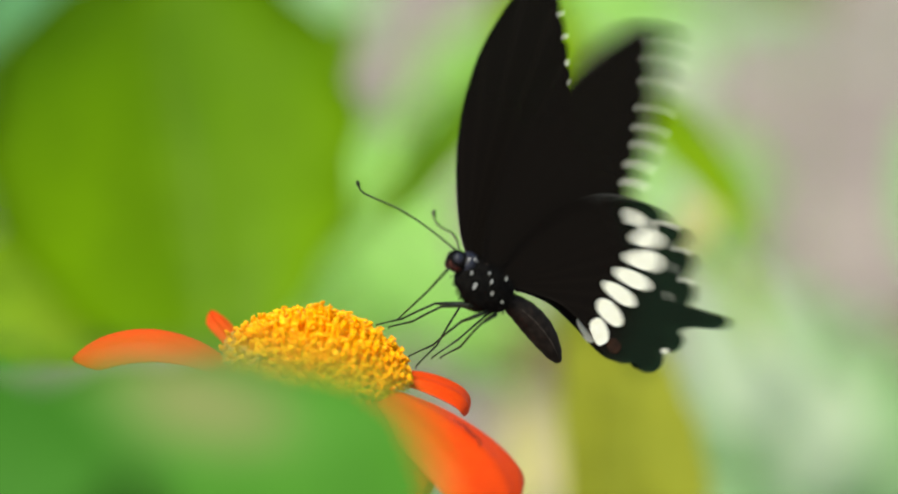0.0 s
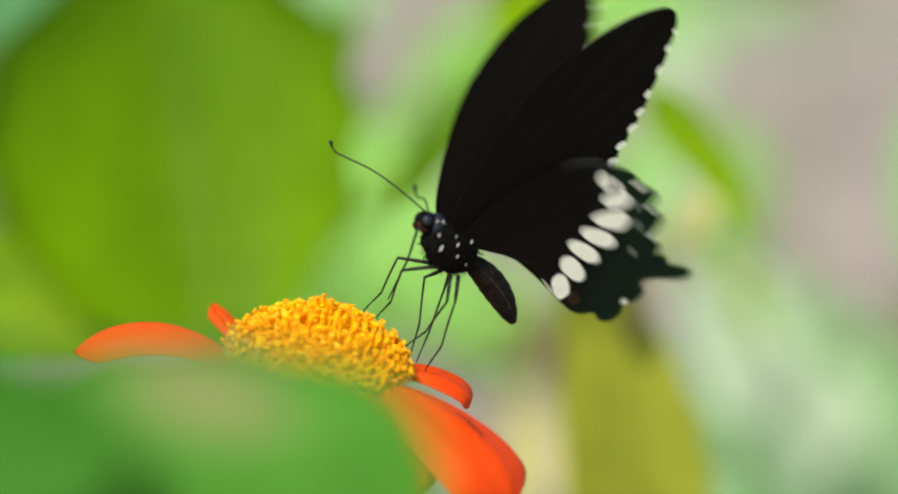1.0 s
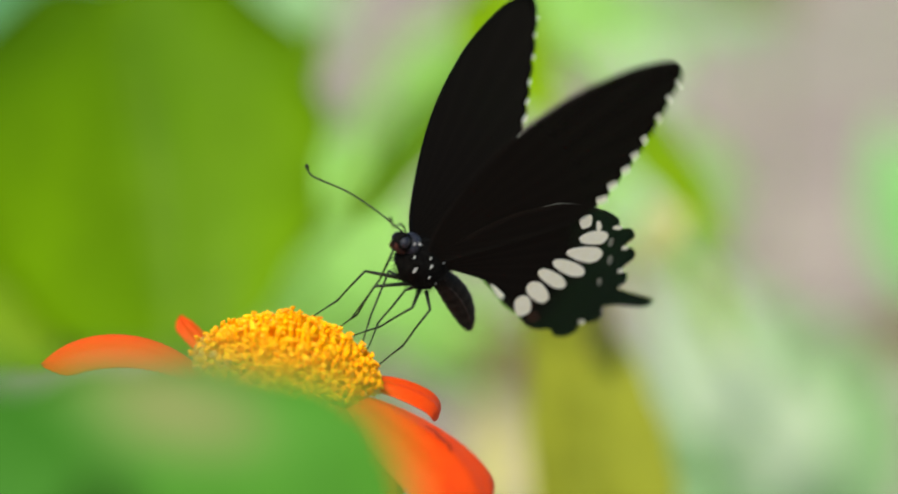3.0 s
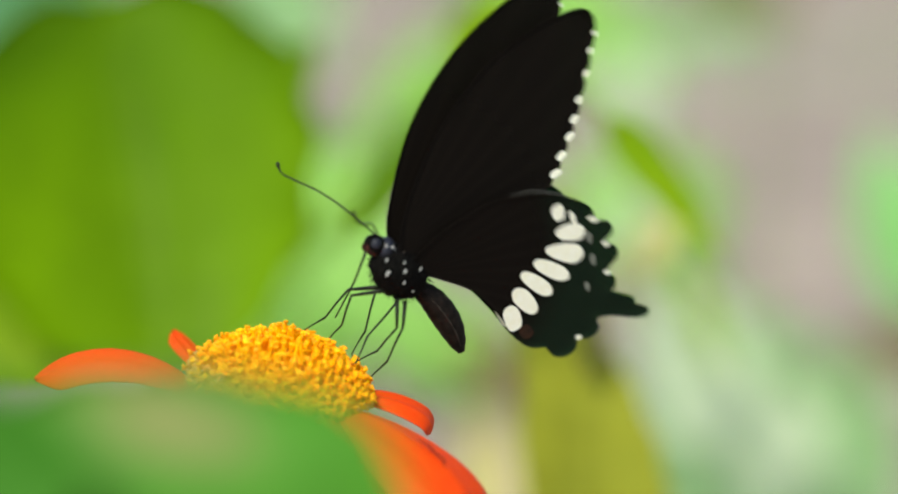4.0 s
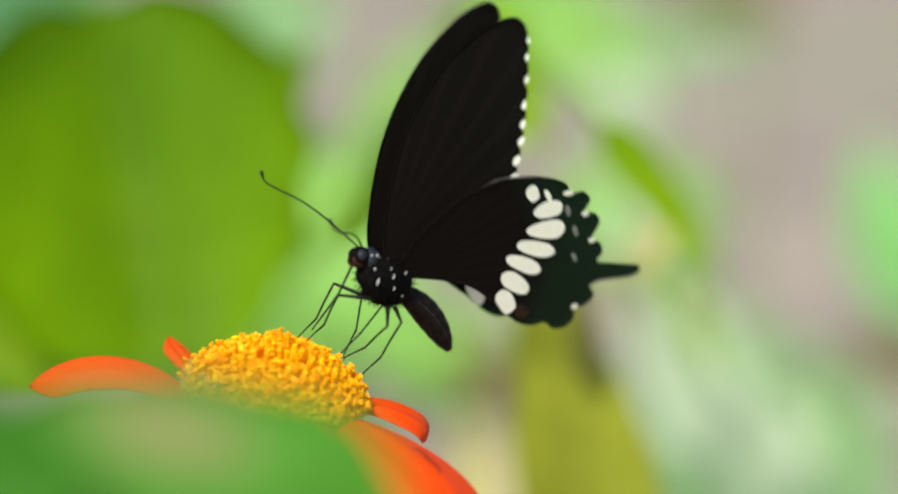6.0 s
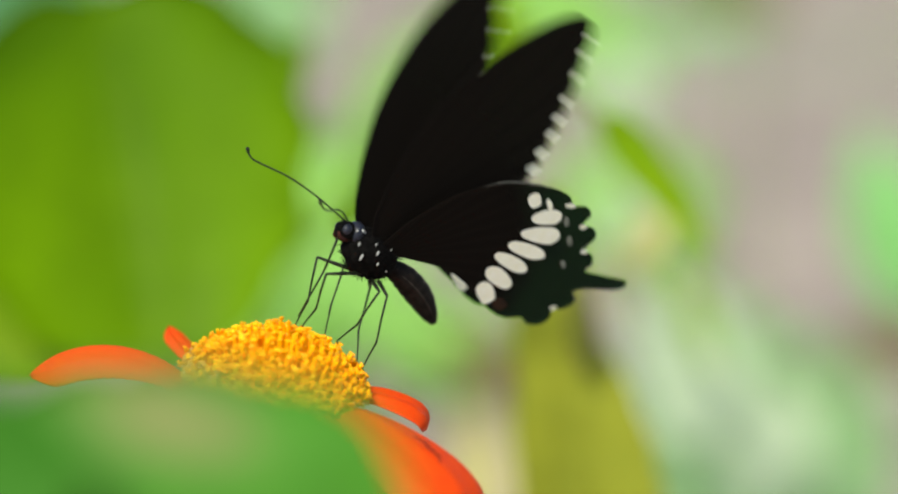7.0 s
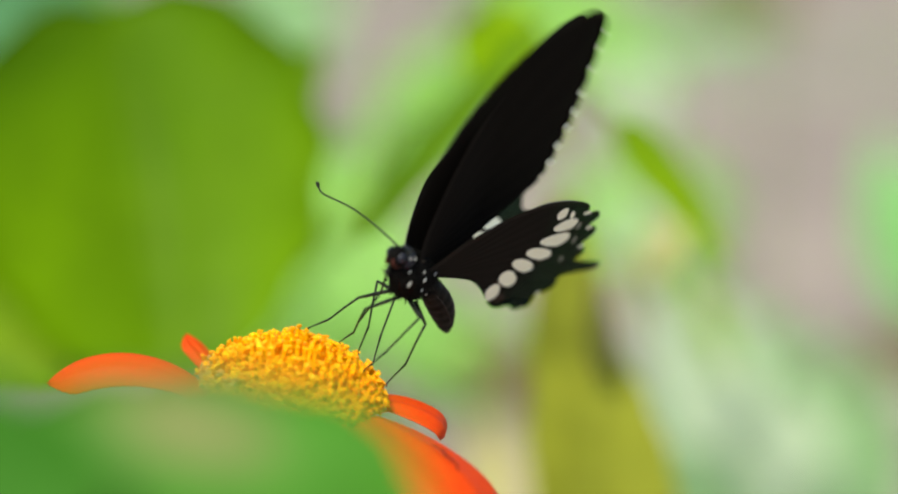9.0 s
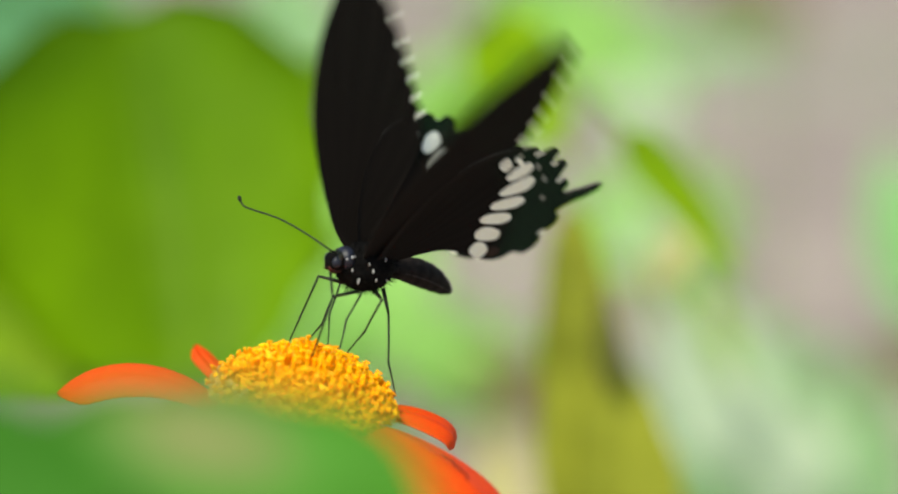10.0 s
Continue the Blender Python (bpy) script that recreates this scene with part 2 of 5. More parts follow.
def blade(length, width, cup=0.12, droop=0.25, wave=0.03, heart=0.25, shape=(0.62, 0.9), seed=0, n=26, cross=12, thick=0.0006):
    """A leaf blade along +y from its base at the origin, its face to +z, with a midrib fold, a wavy rim and side veins."""
    bm = bmesh.new()
    sheets = []
    for side in (1, -1):
        grid = []
        for i in range(n + 1):
            s = i / n
            w = width * 0.5 * (math.sin(math.pi * min(1, s * 0.97 + 0.03) ** shape[0])) ** shape[1] + 0.0004
            row = []
            for j in range(cross + 1):
                c = 2 * j / cross - 1
                rim = 1 + wave * math.sin(s * 31 + seed + 2 * (c > 0)) * abs(c) ** 3
                x = c * w * rim
                y = length * s - heart * abs(c) ** 1.5 * w * (1 - s) + 0.1 * abs(c) * w
                z = cup * w * (abs(c) ** 1.3) - droop * length * s * s + wave * 0.6 * width * noise.noise(Vector((c * 2 + seed, s * 4, seed)))
                z += 0.006 * width * math.sin((s - 0.35 * abs(c)) * 55) * abs(c)
                z -= 0.02 * width * math.exp(-(c / 0.08) ** 2)
                row.append(bm.verts.new((x, y, z + side * thick / 2)))
            grid.append(row)
        sheets.append(grid)
    for g, flip in zip(sheets, (False, True)):
        for i in range(n):
            for j in range(cross):
                q = [g[i][j], g[i][j + 1], g[i + 1][j + 1], g[i + 1][j]]
                bm.faces.new(q[::-1] if flip else q)
    a, b = sheets
    rim = [(i, 0) for i in range(n + 1)] + [(n, j) for j in range(1, cross + 1)] + [(i, cross) for i in range(n - 1, -1, -1)] + [(0, j) for j in range(cross - 1, 0, -1)]
    for (i, j), (k, m) in zip(rim, rim[1:] + rim[:1]):
        bm.faces.new((a[i][j], b[i][j], b[k][m], a[k][m]))
    return bm


# ---- ground ----
bm = bmesh.new()
N = 60
rows = [[bm.verts.new((-60 + 120 * i / N, -20 + 150 * (j / N) ** 1.6, 0.05 * noise.noise(Vector((i * 0.7, j * 0.7, 0))))) for i in range(N + 1)] for j in range(N + 1)]
for j in range(N):
    for i in range(N):
        bm.faces.new((rows[j][i], rows[j][i + 1], rows[j + 1][i + 1], rows[j + 1][i]))
ground = tagged(new("ground", link("ground", bm, M_SOIL)), "bare pinkish tan garden soil", "ground", kind="structure")


def ground_cover():
    """Low pale-leaved creeper in loose patches on the soil."""
    rnd = random.Random(12)
    verts, faces = [], []
    while len(faces) < 7200:
        x, y = rnd.uniform(-1.6, 2.0), rnd.uniform(1.2, 7.5)
        if noise.noise(Vector((x * 1.3 + 3, y * 1.1, 0.5))) < rnd.uniform(-0.05, 0.35):
            continue
        h, r, a = rnd.uniform(0.01, 0.06), rnd.uniform(0.010, 0.026), rnd.uniform(0, 6.28)
        tip = Vector((math.cos(a), math.sin(a), rnd.uniform(-0.1, 0.5)))
        wide = Vector((-math.sin(a), math.cos(a), 0)) * 0.42
        c, o = Vector((x, y, h)), len(verts)
        verts += [c, c + r * (tip * 0.5 + wide), c + r * tip * 0.5 - Vector((0, 0, 0.1 * r)), c + r * (tip * 0.5 - wide), c + r * tip]
        faces += [(o, o + 2, o + 1), (o, o + 3, o + 2), (o + 1, o + 2, o + 4), (o + 2, o + 3, o + 4)]
    me = bpy.data.meshes.new("creeper")
    me.from_pydata(verts, [], faces)
    me.materials.append(M_PALE)
    return tagged(new("creeper", me), "low pale green creeper in patches on the soil", "ground cover", kind="stuff")


ground_cover()


# ---- garden plants ----
def garden_plant(name, label, category, root, leaves, stem_points, stem_r=0.003):
    """A plant with a stem from the ground, and leaves on stalks. leaves: (base point, tip point, facing, width, material, droop, shape, and the cup if it is not slight)."""
    base = tagged(new(name), label, category)
    base.matrix_basis = Matrix.Translation(root)
    back = base.matrix_basis.inverted()
    way = [back @ Vector(p) for p in stem_points]
    steps = max(2, round((way[1] - way[0]).length / 0.07))
    line = spline([way[0].lerp(way[1], k / steps) for k in range(steps)] + way[1:], 5)
    part("stem", tube(bmesh.new(), line, [stem_r * (1.25 - 0.5 * i / len(line)) for i in range(len(line))], 8), M_STEM, base)
    for k, (a, b, face, width, mat, droop, shape, *cup) in enumerate(leaves):
        a, b, face = Vector(a), Vector(b), Vector(face)
        y = (b - a).normalized()
        x = y.cross(face).normalized()
        z = x.cross(y)
        m = Matrix.Translation(a) @ Matrix((x, y, z)).transposed().to_4x4()
        leaf = part("leaf", blade((b - a).length, width, cup=cup[0] if cup else 0.12, droop=droop, shape=shape, seed=k * 1.7 + len(name)), mat, base, "", back @ m)
        ln = (b - a).length
        rib = [Vector((0, ln * s, -droop * ln * s * s - 0.016 * width)) for s in (0, 0.25, 0.5, 0.75, 0.97)]
        part("midrib", tube(bmesh.new(), rib, [width * q for q in (0.022, 0.018, 0.014, 0.009, 0.003)], 6), mat, leaf)
        near = min(line, key=lambda p: (p - back @ a).length)
        a2 = back @ a
        mid = (near + a2) / 2 + Vector((0, 0.01, 0.01))
        part("stalk", tube(bmesh.new(), spline([near, mid, a2], 6), 0.0012, 6), M_STEM, base)
    return base


TOWARD = AXIS.to_3x3() @ Vector((0, -1, 0.25))
SKYWARD = AXIS.to_3x3() @ Vector((0, -0.75, 0.75))


root = spot(-0.1426, 1.000, 0.0000)
root.z = 0
garden_plant("garden_plant", "broad-leaved garden plant with large bright green leaves", "plant", root, [
    (spot(-0.0735, 0.620, 0.0650), spot(-0.0560, 0.610, -0.0300), TOWARD, 0.0870, M_LEAF, -0.16, (0.90, 0.64), 0.42),
    # dark blade that stands in for the shade left of the big leaf
    (spot(-0.1637, 0.660, 0.0299), spot(-0.0849, 0.655, 0.0224), TOWARD, 0.0470, M_LEAF_SHADED, 0.00, (0.80, 0.55)),
    (spot(-0.0639, 0.640, 0.0045), spot(-0.0236, 0.640, 0.0570), TOWARD, 0.0290, M_LEAF, 0.00, (0.8, 0.8)),
    (spot(-0.1338, 0.630, -0.0069), spot(-0.0628, 0.615, -0.0289), TOWARD, 0.0330, M_YELLOW, 0.00, (0.62, 0.9)),
    (spot(-0.2145, 0.950, 0.0750), spot(-0.1034, 0.950, 0.1006), TOWARD, 0.0750, M_TEAL, 0.00, (0.9, 0.5)),
    (spot(-0.1849, 0.780, 0.0493), spot(-0.0849, 0.780, 0.0756), TOWARD, 0.0500, M_TEAL, 0.00, (0.9, 0.6)),
    (spot(-0.1786, 0.850, -0.0400), spot(-0.1002, 0.850, -0.0294), TOWARD, 0.0280, M_MID, 0.00, (0.62, 0.9)),
], [root, spot(-0.2316, 0.950, -0.1002), spot(-0.1789, 0.900, 0.0265), spot(-0.1384, 0.850, 0.0939)], 0.0040)


root = spot(-0.0737, 0.900, 0.0000)
root.z = 0
garden_plant("garden_plant", "slender branching plant with small green and pale leaves", "plant", root, [
    (spot(0.0458, 0.575, 0.0333), spot(0.0698, 0.570, 0.0022), TOWARD, 0.0100, M_FRESH, 0.00, (0.62, 0.9)),
    (spot(-0.0125, 0.540, 0.0076), spot(0.0246, 0.540, 0.0520), TOWARD, 0.0068, M_LEAF, 0.00, (0.85, 0.6)),
    (spot(-0.0514, 1.020, -0.0525), spot(-0.0241, 1.140, 0.0592), TOWARD, 0.0750, M_PALE, 0.00, (0.9, 0.5)),
    (spot(0.0148, 0.620, 0.0629), spot(0.0343, 0.620, 0.0315), TOWARD, 0.0210, M_LIME, 0.00, (0.62, 0.9)),
    (spot(-0.0051, 0.940, -0.0273), spot(-0.0447, 1.080, 0.0440), TOWARD, 0.0500, M_PALE, 0.00, (0.9, 0.5)),
    (spot(0.0441, 1.000, -0.0470), spot(-0.0234, 1.000, -0.0155), SKYWARD, 0.0550, M_PALE, 0.00, (0.9, 0.5)),
    (spot(0.0326, 0.930, -0.0374), spot(-0.0144, 0.930, -0.0249), SKYWARD, 0.0340, M_PALE, 0.00, (0.9, 0.5)),
    (spot(0.1351, 1.100, 0.0176), spot(0.0683, 1.100, 0.0349), TOWARD, 0.0550, M_PALE, 0.00, (0.9, 0.5)),
    (spot(-0.0059, 1.100, 0.0473), spot(0.0435, 1.100, 0.0918), TOWARD, 0.0600, M_PALE, 0.00, (0.9, 0.5)),
    (spot(-0.0752, 1.100, 0.1264), spot(-0.0356, 1.100, 0.0918), TOWARD, 0.0500, M_MINT, 0.00, (0.9, 0.5)),
    (spot(0.0339, 1.300, 0.1436), spot(0.1362, 1.300, 0.1055), TOWARD, 0.0600, M_PALE, 0.00, (0.9, 0.5)),
    (spot(0.1421, 1.300, 0.1436), spot(0.2006, 1.300, 0.1333), TOWARD, 0.0360, M_BROWN, 0.00, (0.9, 0.5)),
], [root, spot(-0.0925, 0.850, -0.0897), spot(-0.0598, 0.730, -0.0261), spot(-0.0233, 0.720, 0.0099), spot(0.0105, 0.710, 0.0465), spot(0.0281, 0.710, 0.0752)], 0.0034)


root = spot(0.0538, 0.900, 0.0000)
root.z = 0
garden_plant("garden_plant", "plant with a yellowing olive leaf and dry pale leaves", "plant", root, [
    (spot(0.0380, 0.580, -0.0873), spot(0.0330, 0.585, 0.0172), TOWARD, 0.0200, M_OLIVE, 0.00, (0.9, 0.5)),
    (spot(0.0493, 0.575, -0.0736), spot(0.0402, 0.575, -0.0141), TOWARD, 0.0240, M_OLIVE, 0.00, (0.75, 0.7)),
    # dark blade added in place of the dark hole at the olive leaf's edge
    (spot(0.0418, 0.570, -0.0242), spot(0.0386, 0.570, -0.0012), TOWARD, 0.0055, M_OLIVE_HOLE, 0.00, (0.62, 0.9)),
    (spot(0.0245, 0.900, -0.0970), spot(0.0316, 0.900, -0.0403), TOWARD, 0.0260, M_CREAM, 0.00, (0.62, 0.9)),
    (spot(0.0447, 0.880, -0.0424), spot(0.0131, 0.880, -0.0265), TOWARD, 0.0180, M_BROWN, 0.00, (0.62, 0.9)),
    # brown blade that stands in for the brown-grey shadow near the olive leaf
    (spot(0.0590, 0.950, -0.0447), spot(0.0600, 0.950, -0.0190), TOWARD, 0.0110, M_BROWN, 0.00, (0.62, 0.9)),
], [root, spot(0.0566, 0.850, -0.1088), spot(0.0533, 0.750, -0.0791)], 0.0030)


root = spot(0.1940, 1.400, 0.0000)
root.z = 0
garden_plant("garden_plant", "pale mint-leaved low plant with a few brown and cream leaves", "plant", root, [
    (spot(0.1535, 1.250, -0.1487), spot(0.1423, 1.250, 0.0031), TOWARD, 0.1000, M_MINT, 0.00, (0.62, 0.9)),
    (spot(0.2093, 1.300, -0.1517), spot(0.1918, 1.300, -0.0377), TOWARD, 0.1100, M_MINT, 0.00, (0.9, 0.5)),
    (spot(0.2110, 1.000, -0.0175), spot(0.1930, 1.050, 0.0546), TOWARD, 0.0460, M_SPRING, 0.00, (0.62, 0.9)),
    (spot(0.1721, 1.200, 0.1145), spot(0.0988, 1.200, 0.1076), TOWARD, 0.0150, M_MINT, 0.00, (0.9, 0.5)),
    (spot(0.0904, 0.950, 0.0059), spot(0.0829, 0.950, 0.0337), TOWARD, 0.0170, M_WHITISH, 0.00, (0.9, 0.5)),
    (spot(0.1895, 0.900, -0.0342), spot(0.1601, 0.900, -0.0261), TOWARD, 0.0150, M_BROWN, 0.00, (0.9, 0.5)),
    (spot(0.0982, 0.800, -0.0304), spot(0.0847, 0.800, 0.0056), TOWARD, 0.0070, M_LIME, 0.00, (0.62, 0.9)),
    # small cream blade painted in for the glints on the leaves here
    (spot(0.0595, 0.660, 0.0001), spot(0.0692, 0.660, 0.0128), SKYWARD, 0.0090, M_CREAM, 0.00, (0.9, 0.5)),
    (spot(0.0923, 0.900, 0.0204), spot(0.0802, 0.900, 0.0387), TOWARD, 0.0100, M_LIME, 0.00, (0.62, 0.9)),
    (spot(0.1072, 0.850, -0.0572), spot(0.0842, 0.850, -0.0055), TOWARD, 0.0390, M_WHITISH, 0.00, (0.9, 0.5)),
    (spot(0.1588, 1.000, -0.0830), spot(0.1475, 1.000, -0.0470), TOWARD, 0.0220, M_WHITISH, 0.00, (0.9, 0.5)),
    (spot(0.1128, 1.150, 0.0675), spot(0.0895, 1.150, 0.0882), TOWARD, 0.0260, M_WHITISH, 0.00, (0.9, 0.5)),
    (spot(0.1475, 1.000, -0.0335), spot(0.1228, 1.000, -0.0178), TOWARD, 0.0180, M_MINT, 0.00, (0.9, 0.5)),
    (spot(0.1430, 1.000, -0.1010), spot(0.1340, 1.000, -0.0605), TOWARD, 0.0160, M_WHITISH, 0.00, (0.9, 0.5)),
    (spot(0.1227, 1.100, -0.0220), spot(0.0955, 1.100, 0.0002), TOWARD, 0.0220, M_CREAM, 0.00, (0.9, 0.5)),
], [root, spot(0.1870, 1.350, -0.1728), spot(0.1743, 1.300, -0.0962)], 0.0040)


root = spot(-0.0394, 0.300, 0.0000)
root.z = 0
garden_plant("garden_plant", "low plant with a broad green leaf, partly dried, beside the flower", "plant", root, [
    (spot(-0.0621, 0.265, -0.0342), spot(-0.0010, 0.265, -0.0242), TOWARD, 0.0382, M_FRONT, 0.00, (1.05, 0.45), -0.12),
    (spot(-0.0660, 0.255, -0.0172), spot(-0.0330, 0.255, -0.0225), TOWARD, 0.0195, M_FRONT_DEEP, 0.00, (0.9, 0.5)),
], [root, spot(-0.0360, 0.300, -0.0721), spot(-0.0354, 0.300, -0.0553)], 0.0020)



# ---- flower ----
_n = Vector((0.17, -0.24, 0.955)).normalized()
_x = (Vector((1, 0, 0)) - _n * _n.x).normalized()
FLOWER = AXIS @ Matrix.Translation((-0.0214, 0.4100, -0.0193)) @ Matrix((_x, _n.cross(_x), _n)).transposed().to_4x4()
DOME_R, DOME_H = 0.0139, 0.0071


def dome(r):
    """Height of the disc's cushion at a radius."""
    return DOME_H * math.sqrt(max(0.0, 1 - (r / (DOME_R * 1.03)) ** 2))


def petal(flower, azimuth, length, width, rise, droop, curl, cup, twist=0.0, label="", base=0.0005):
    """A ray petal from the rim: rise is its first slope, droop bends it down along its length, curl bends the tip, base is its height there."""
    bm = bmesh.new()
    uv = bm.loops.layers.uv.new("UVMap")
    n, cross = 26, 12
    sheets, coords = [], {}
    for side in (1, -1):
        r, z, grid = DOME_R * 0.86, base, []
        for i in range(n + 1):
            s = i / n
            ang = radians(rise - droop * s - curl * max(0, s - 0.6) ** 2 / 0.16)
            if i:
                r += length / n * math.cos(ang)
                z += length / n * math.sin(ang)
            w = width * 0.5 * (0.30 + 0.70 * math.sin(math.pi * min(1, 0.08 + s * 0.62))) * (1 - max(0, (s - 0.78) / 0.22) ** 2.6 * 0.93)
            row = []
            for j in range(cross + 1):
                c = 2 * j / cross - 1
                lift = -cup * w * c * c + 0.00028 * math.sin(c * 10 + s * 2) * min(1, 4 * s) + radians(twist) * s * c * w
                end = -0.05 * length * max(0, s - 0.8) * (0.5 + 0.5 * math.cos(c * 9))
                v = bm.verts.new((r + end - math.sin(ang) * lift, c * w, z + math.cos(ang) * lift + side * 0.00009))
                coords[v] = (c * 0.5 + 0.5, s)
                row.append(v)
            grid.append(row)
        sheets.append(grid)
    for g, flip in zip(sheets, (False, True)):
        for i in range(n):
            for j in range(cross):
                q = [g[i][j], g[i][j + 1], g[i + 1][j + 1], g[i + 1][j]]
                bm.faces.new(q if flip else q[::-1])
    a, b = sheets
    rim = [(i, 0) for i in range(n + 1)] + [(n, j) for j in range(1, cross + 1)] + [(i, cross) for i in range(n - 1, -1, -1)] + [(0, j) for j in range(cross - 1, 0, -1)]
    for (i, j), (k, m) in zip(rim, rim[1:] + rim[:1]):
        bm.faces.new((a[i][j], b[i][j], b[k][m], a[k][m]))
    for f in bm.faces:
        for lp in f.loops:
            lp[uv].uv = coords[lp.vert]
    return part("petal", bm, M_PETAL, flower, label, pose(0, 0, 0, 0, 0, azimuth))


def floret_mesh(height, spread, open_tip, seed):
    """A disc floret: a stout tube that flares into short blunt lobes, with a curled two-armed style."""
    bm = bmesh.new()
    rnd = random.Random(seed)
    lobes = 6
    prof = [(0.00034, 0), (0.00042, 0.5), (0.00052, 0.85)]
    rings = [[bm.verts.new((r * math.cos(2 * math.pi * k / lobes), r * math.sin(2 * math.pi * k / lobes), h * height)) for k in range(lobes)] for r, h in prof]
    tips = []
    for k in range(lobes):
        a = 2 * math.pi * k / lobes + rnd.uniform(-0.3, 0.3)
        r = spread * rnd.uniform(0.75, 1.2)
        tips.append(bm.verts.new((r * math.cos(a), r * math.sin(a), height * rnd.uniform(0.92, 1.15))))
    rings.append(tips)
    for p, q in zip(rings, rings[1:]):
        for k in range(lobes):
            bm.faces.new((p[k], p[(k + 1) % lobes], q[(k + 1) % lobes], q[k]))
    top = bm.verts.new((0, 0, height * (0.95 if open_tip else 1.25)))
    for k in range(lobes):
        bm.faces.new((tips[k], tips[(k + 1) % lobes], top))
    if open_tip:
        for side in (1, -1):
            a = [Vector((0, 0, height * 0.9)), Vector((side * 0.00024, 0, height * 1.25)), Vector((side * 0.00070, 0.0001, height * 1.22))]
            tube(bm, a, [0.00024, 0.00026, 0.00018], 5)
    return bm


def build_flower():
    flower = tagged(new("flower"), "orange-red daisy flower with a domed yellow disc, on its stem", "flower")
    flower.matrix_basis = FLOWER
    bm = ellipsoid(bmesh.new(), (0, 0, -0.0002), DOME_R * 0.98, DOME_R * 0.98, DOME_H * 0.9, 32, 16)
    part("disc", bm, M_FLORET, flower, "domed flower disc packed with yellow florets")
    petal(flower, 176, 0.0306, 0.0092, 40, 88, 4, 0.8, base=-0.0032)
    petal(flower, 135, 0.0158, 0.0046, 17, -4, 10, 0.4, base=-0.0040)
    petal(flower, 7, 0.0176, 0.0104, 14, 50, 92, 0.35)
    broad = petal(flower, -33.5, 0.0322, 0.0182, 1, 34, 36, 0.35, 10)
    petal(flower, -55, 0.0240, 0.0140, -10, 35, 20, 0.35)
    # a short dark line along the broad petal
    bm = bmesh.new()
    line = [broad.data.vertices[i * 13 + 8 - (i - 11) // 3].co + Vector((0, 0, 0.00012)) for i in range(11, 18)]
    tube(bm, line, [0.00006, 0.00022, 0.00036, 0.00042, 0.00034, 0.00022, 0.00006], 6)
    part("petal_line", bm, M_PETAL_LINE, broad, "dark line on the petal")
    # pointed green bracts under the petals
    for k in range(10):
        bm = blade(0.0135, 0.0062, cup=0.2, droop=0.10, wave=0.02, heart=0.0, shape=(0.7, 0.8), seed=k, n=10, cross=6, thick=0.0003)
        part("bract", bm, M_BRACT, flower, "", pose(0, 0, -0.0022, 0, 0, 36 * k + 8) @ pose(0, 0.0085, 0, -14 - 5 * (k % 3)))
    # green cup and stem below
    bm = bmesh.new()
    ring = [Vector((0, 0, z)) for z in (0.001, -0.003, -0.008, -0.012, -0.015)]
    part("calyx", tube(bm, ring, [0.0128, 0.0125, 0.0095, 0.0055, 0.0032], 20), M_STEM, flower)
    foot = FLOWER.inverted() @ Vector((FLOWER.translation.x + 0.03, FLOWER.translation.y + 0.10, 0.0))
    line = spline([Vector((0, 0, -0.013)).lerp(foot, k / 14) + Vector((0.006, 0.01, 0)) * math.sin(k * 0.9) for k in range(15)], 4)
    part("stem", tube(bmesh.new(), line, [0.0032 + 0.0016 * i / len(line) for i in range(len(line))], 10), M_STEM, flower)
    return flower


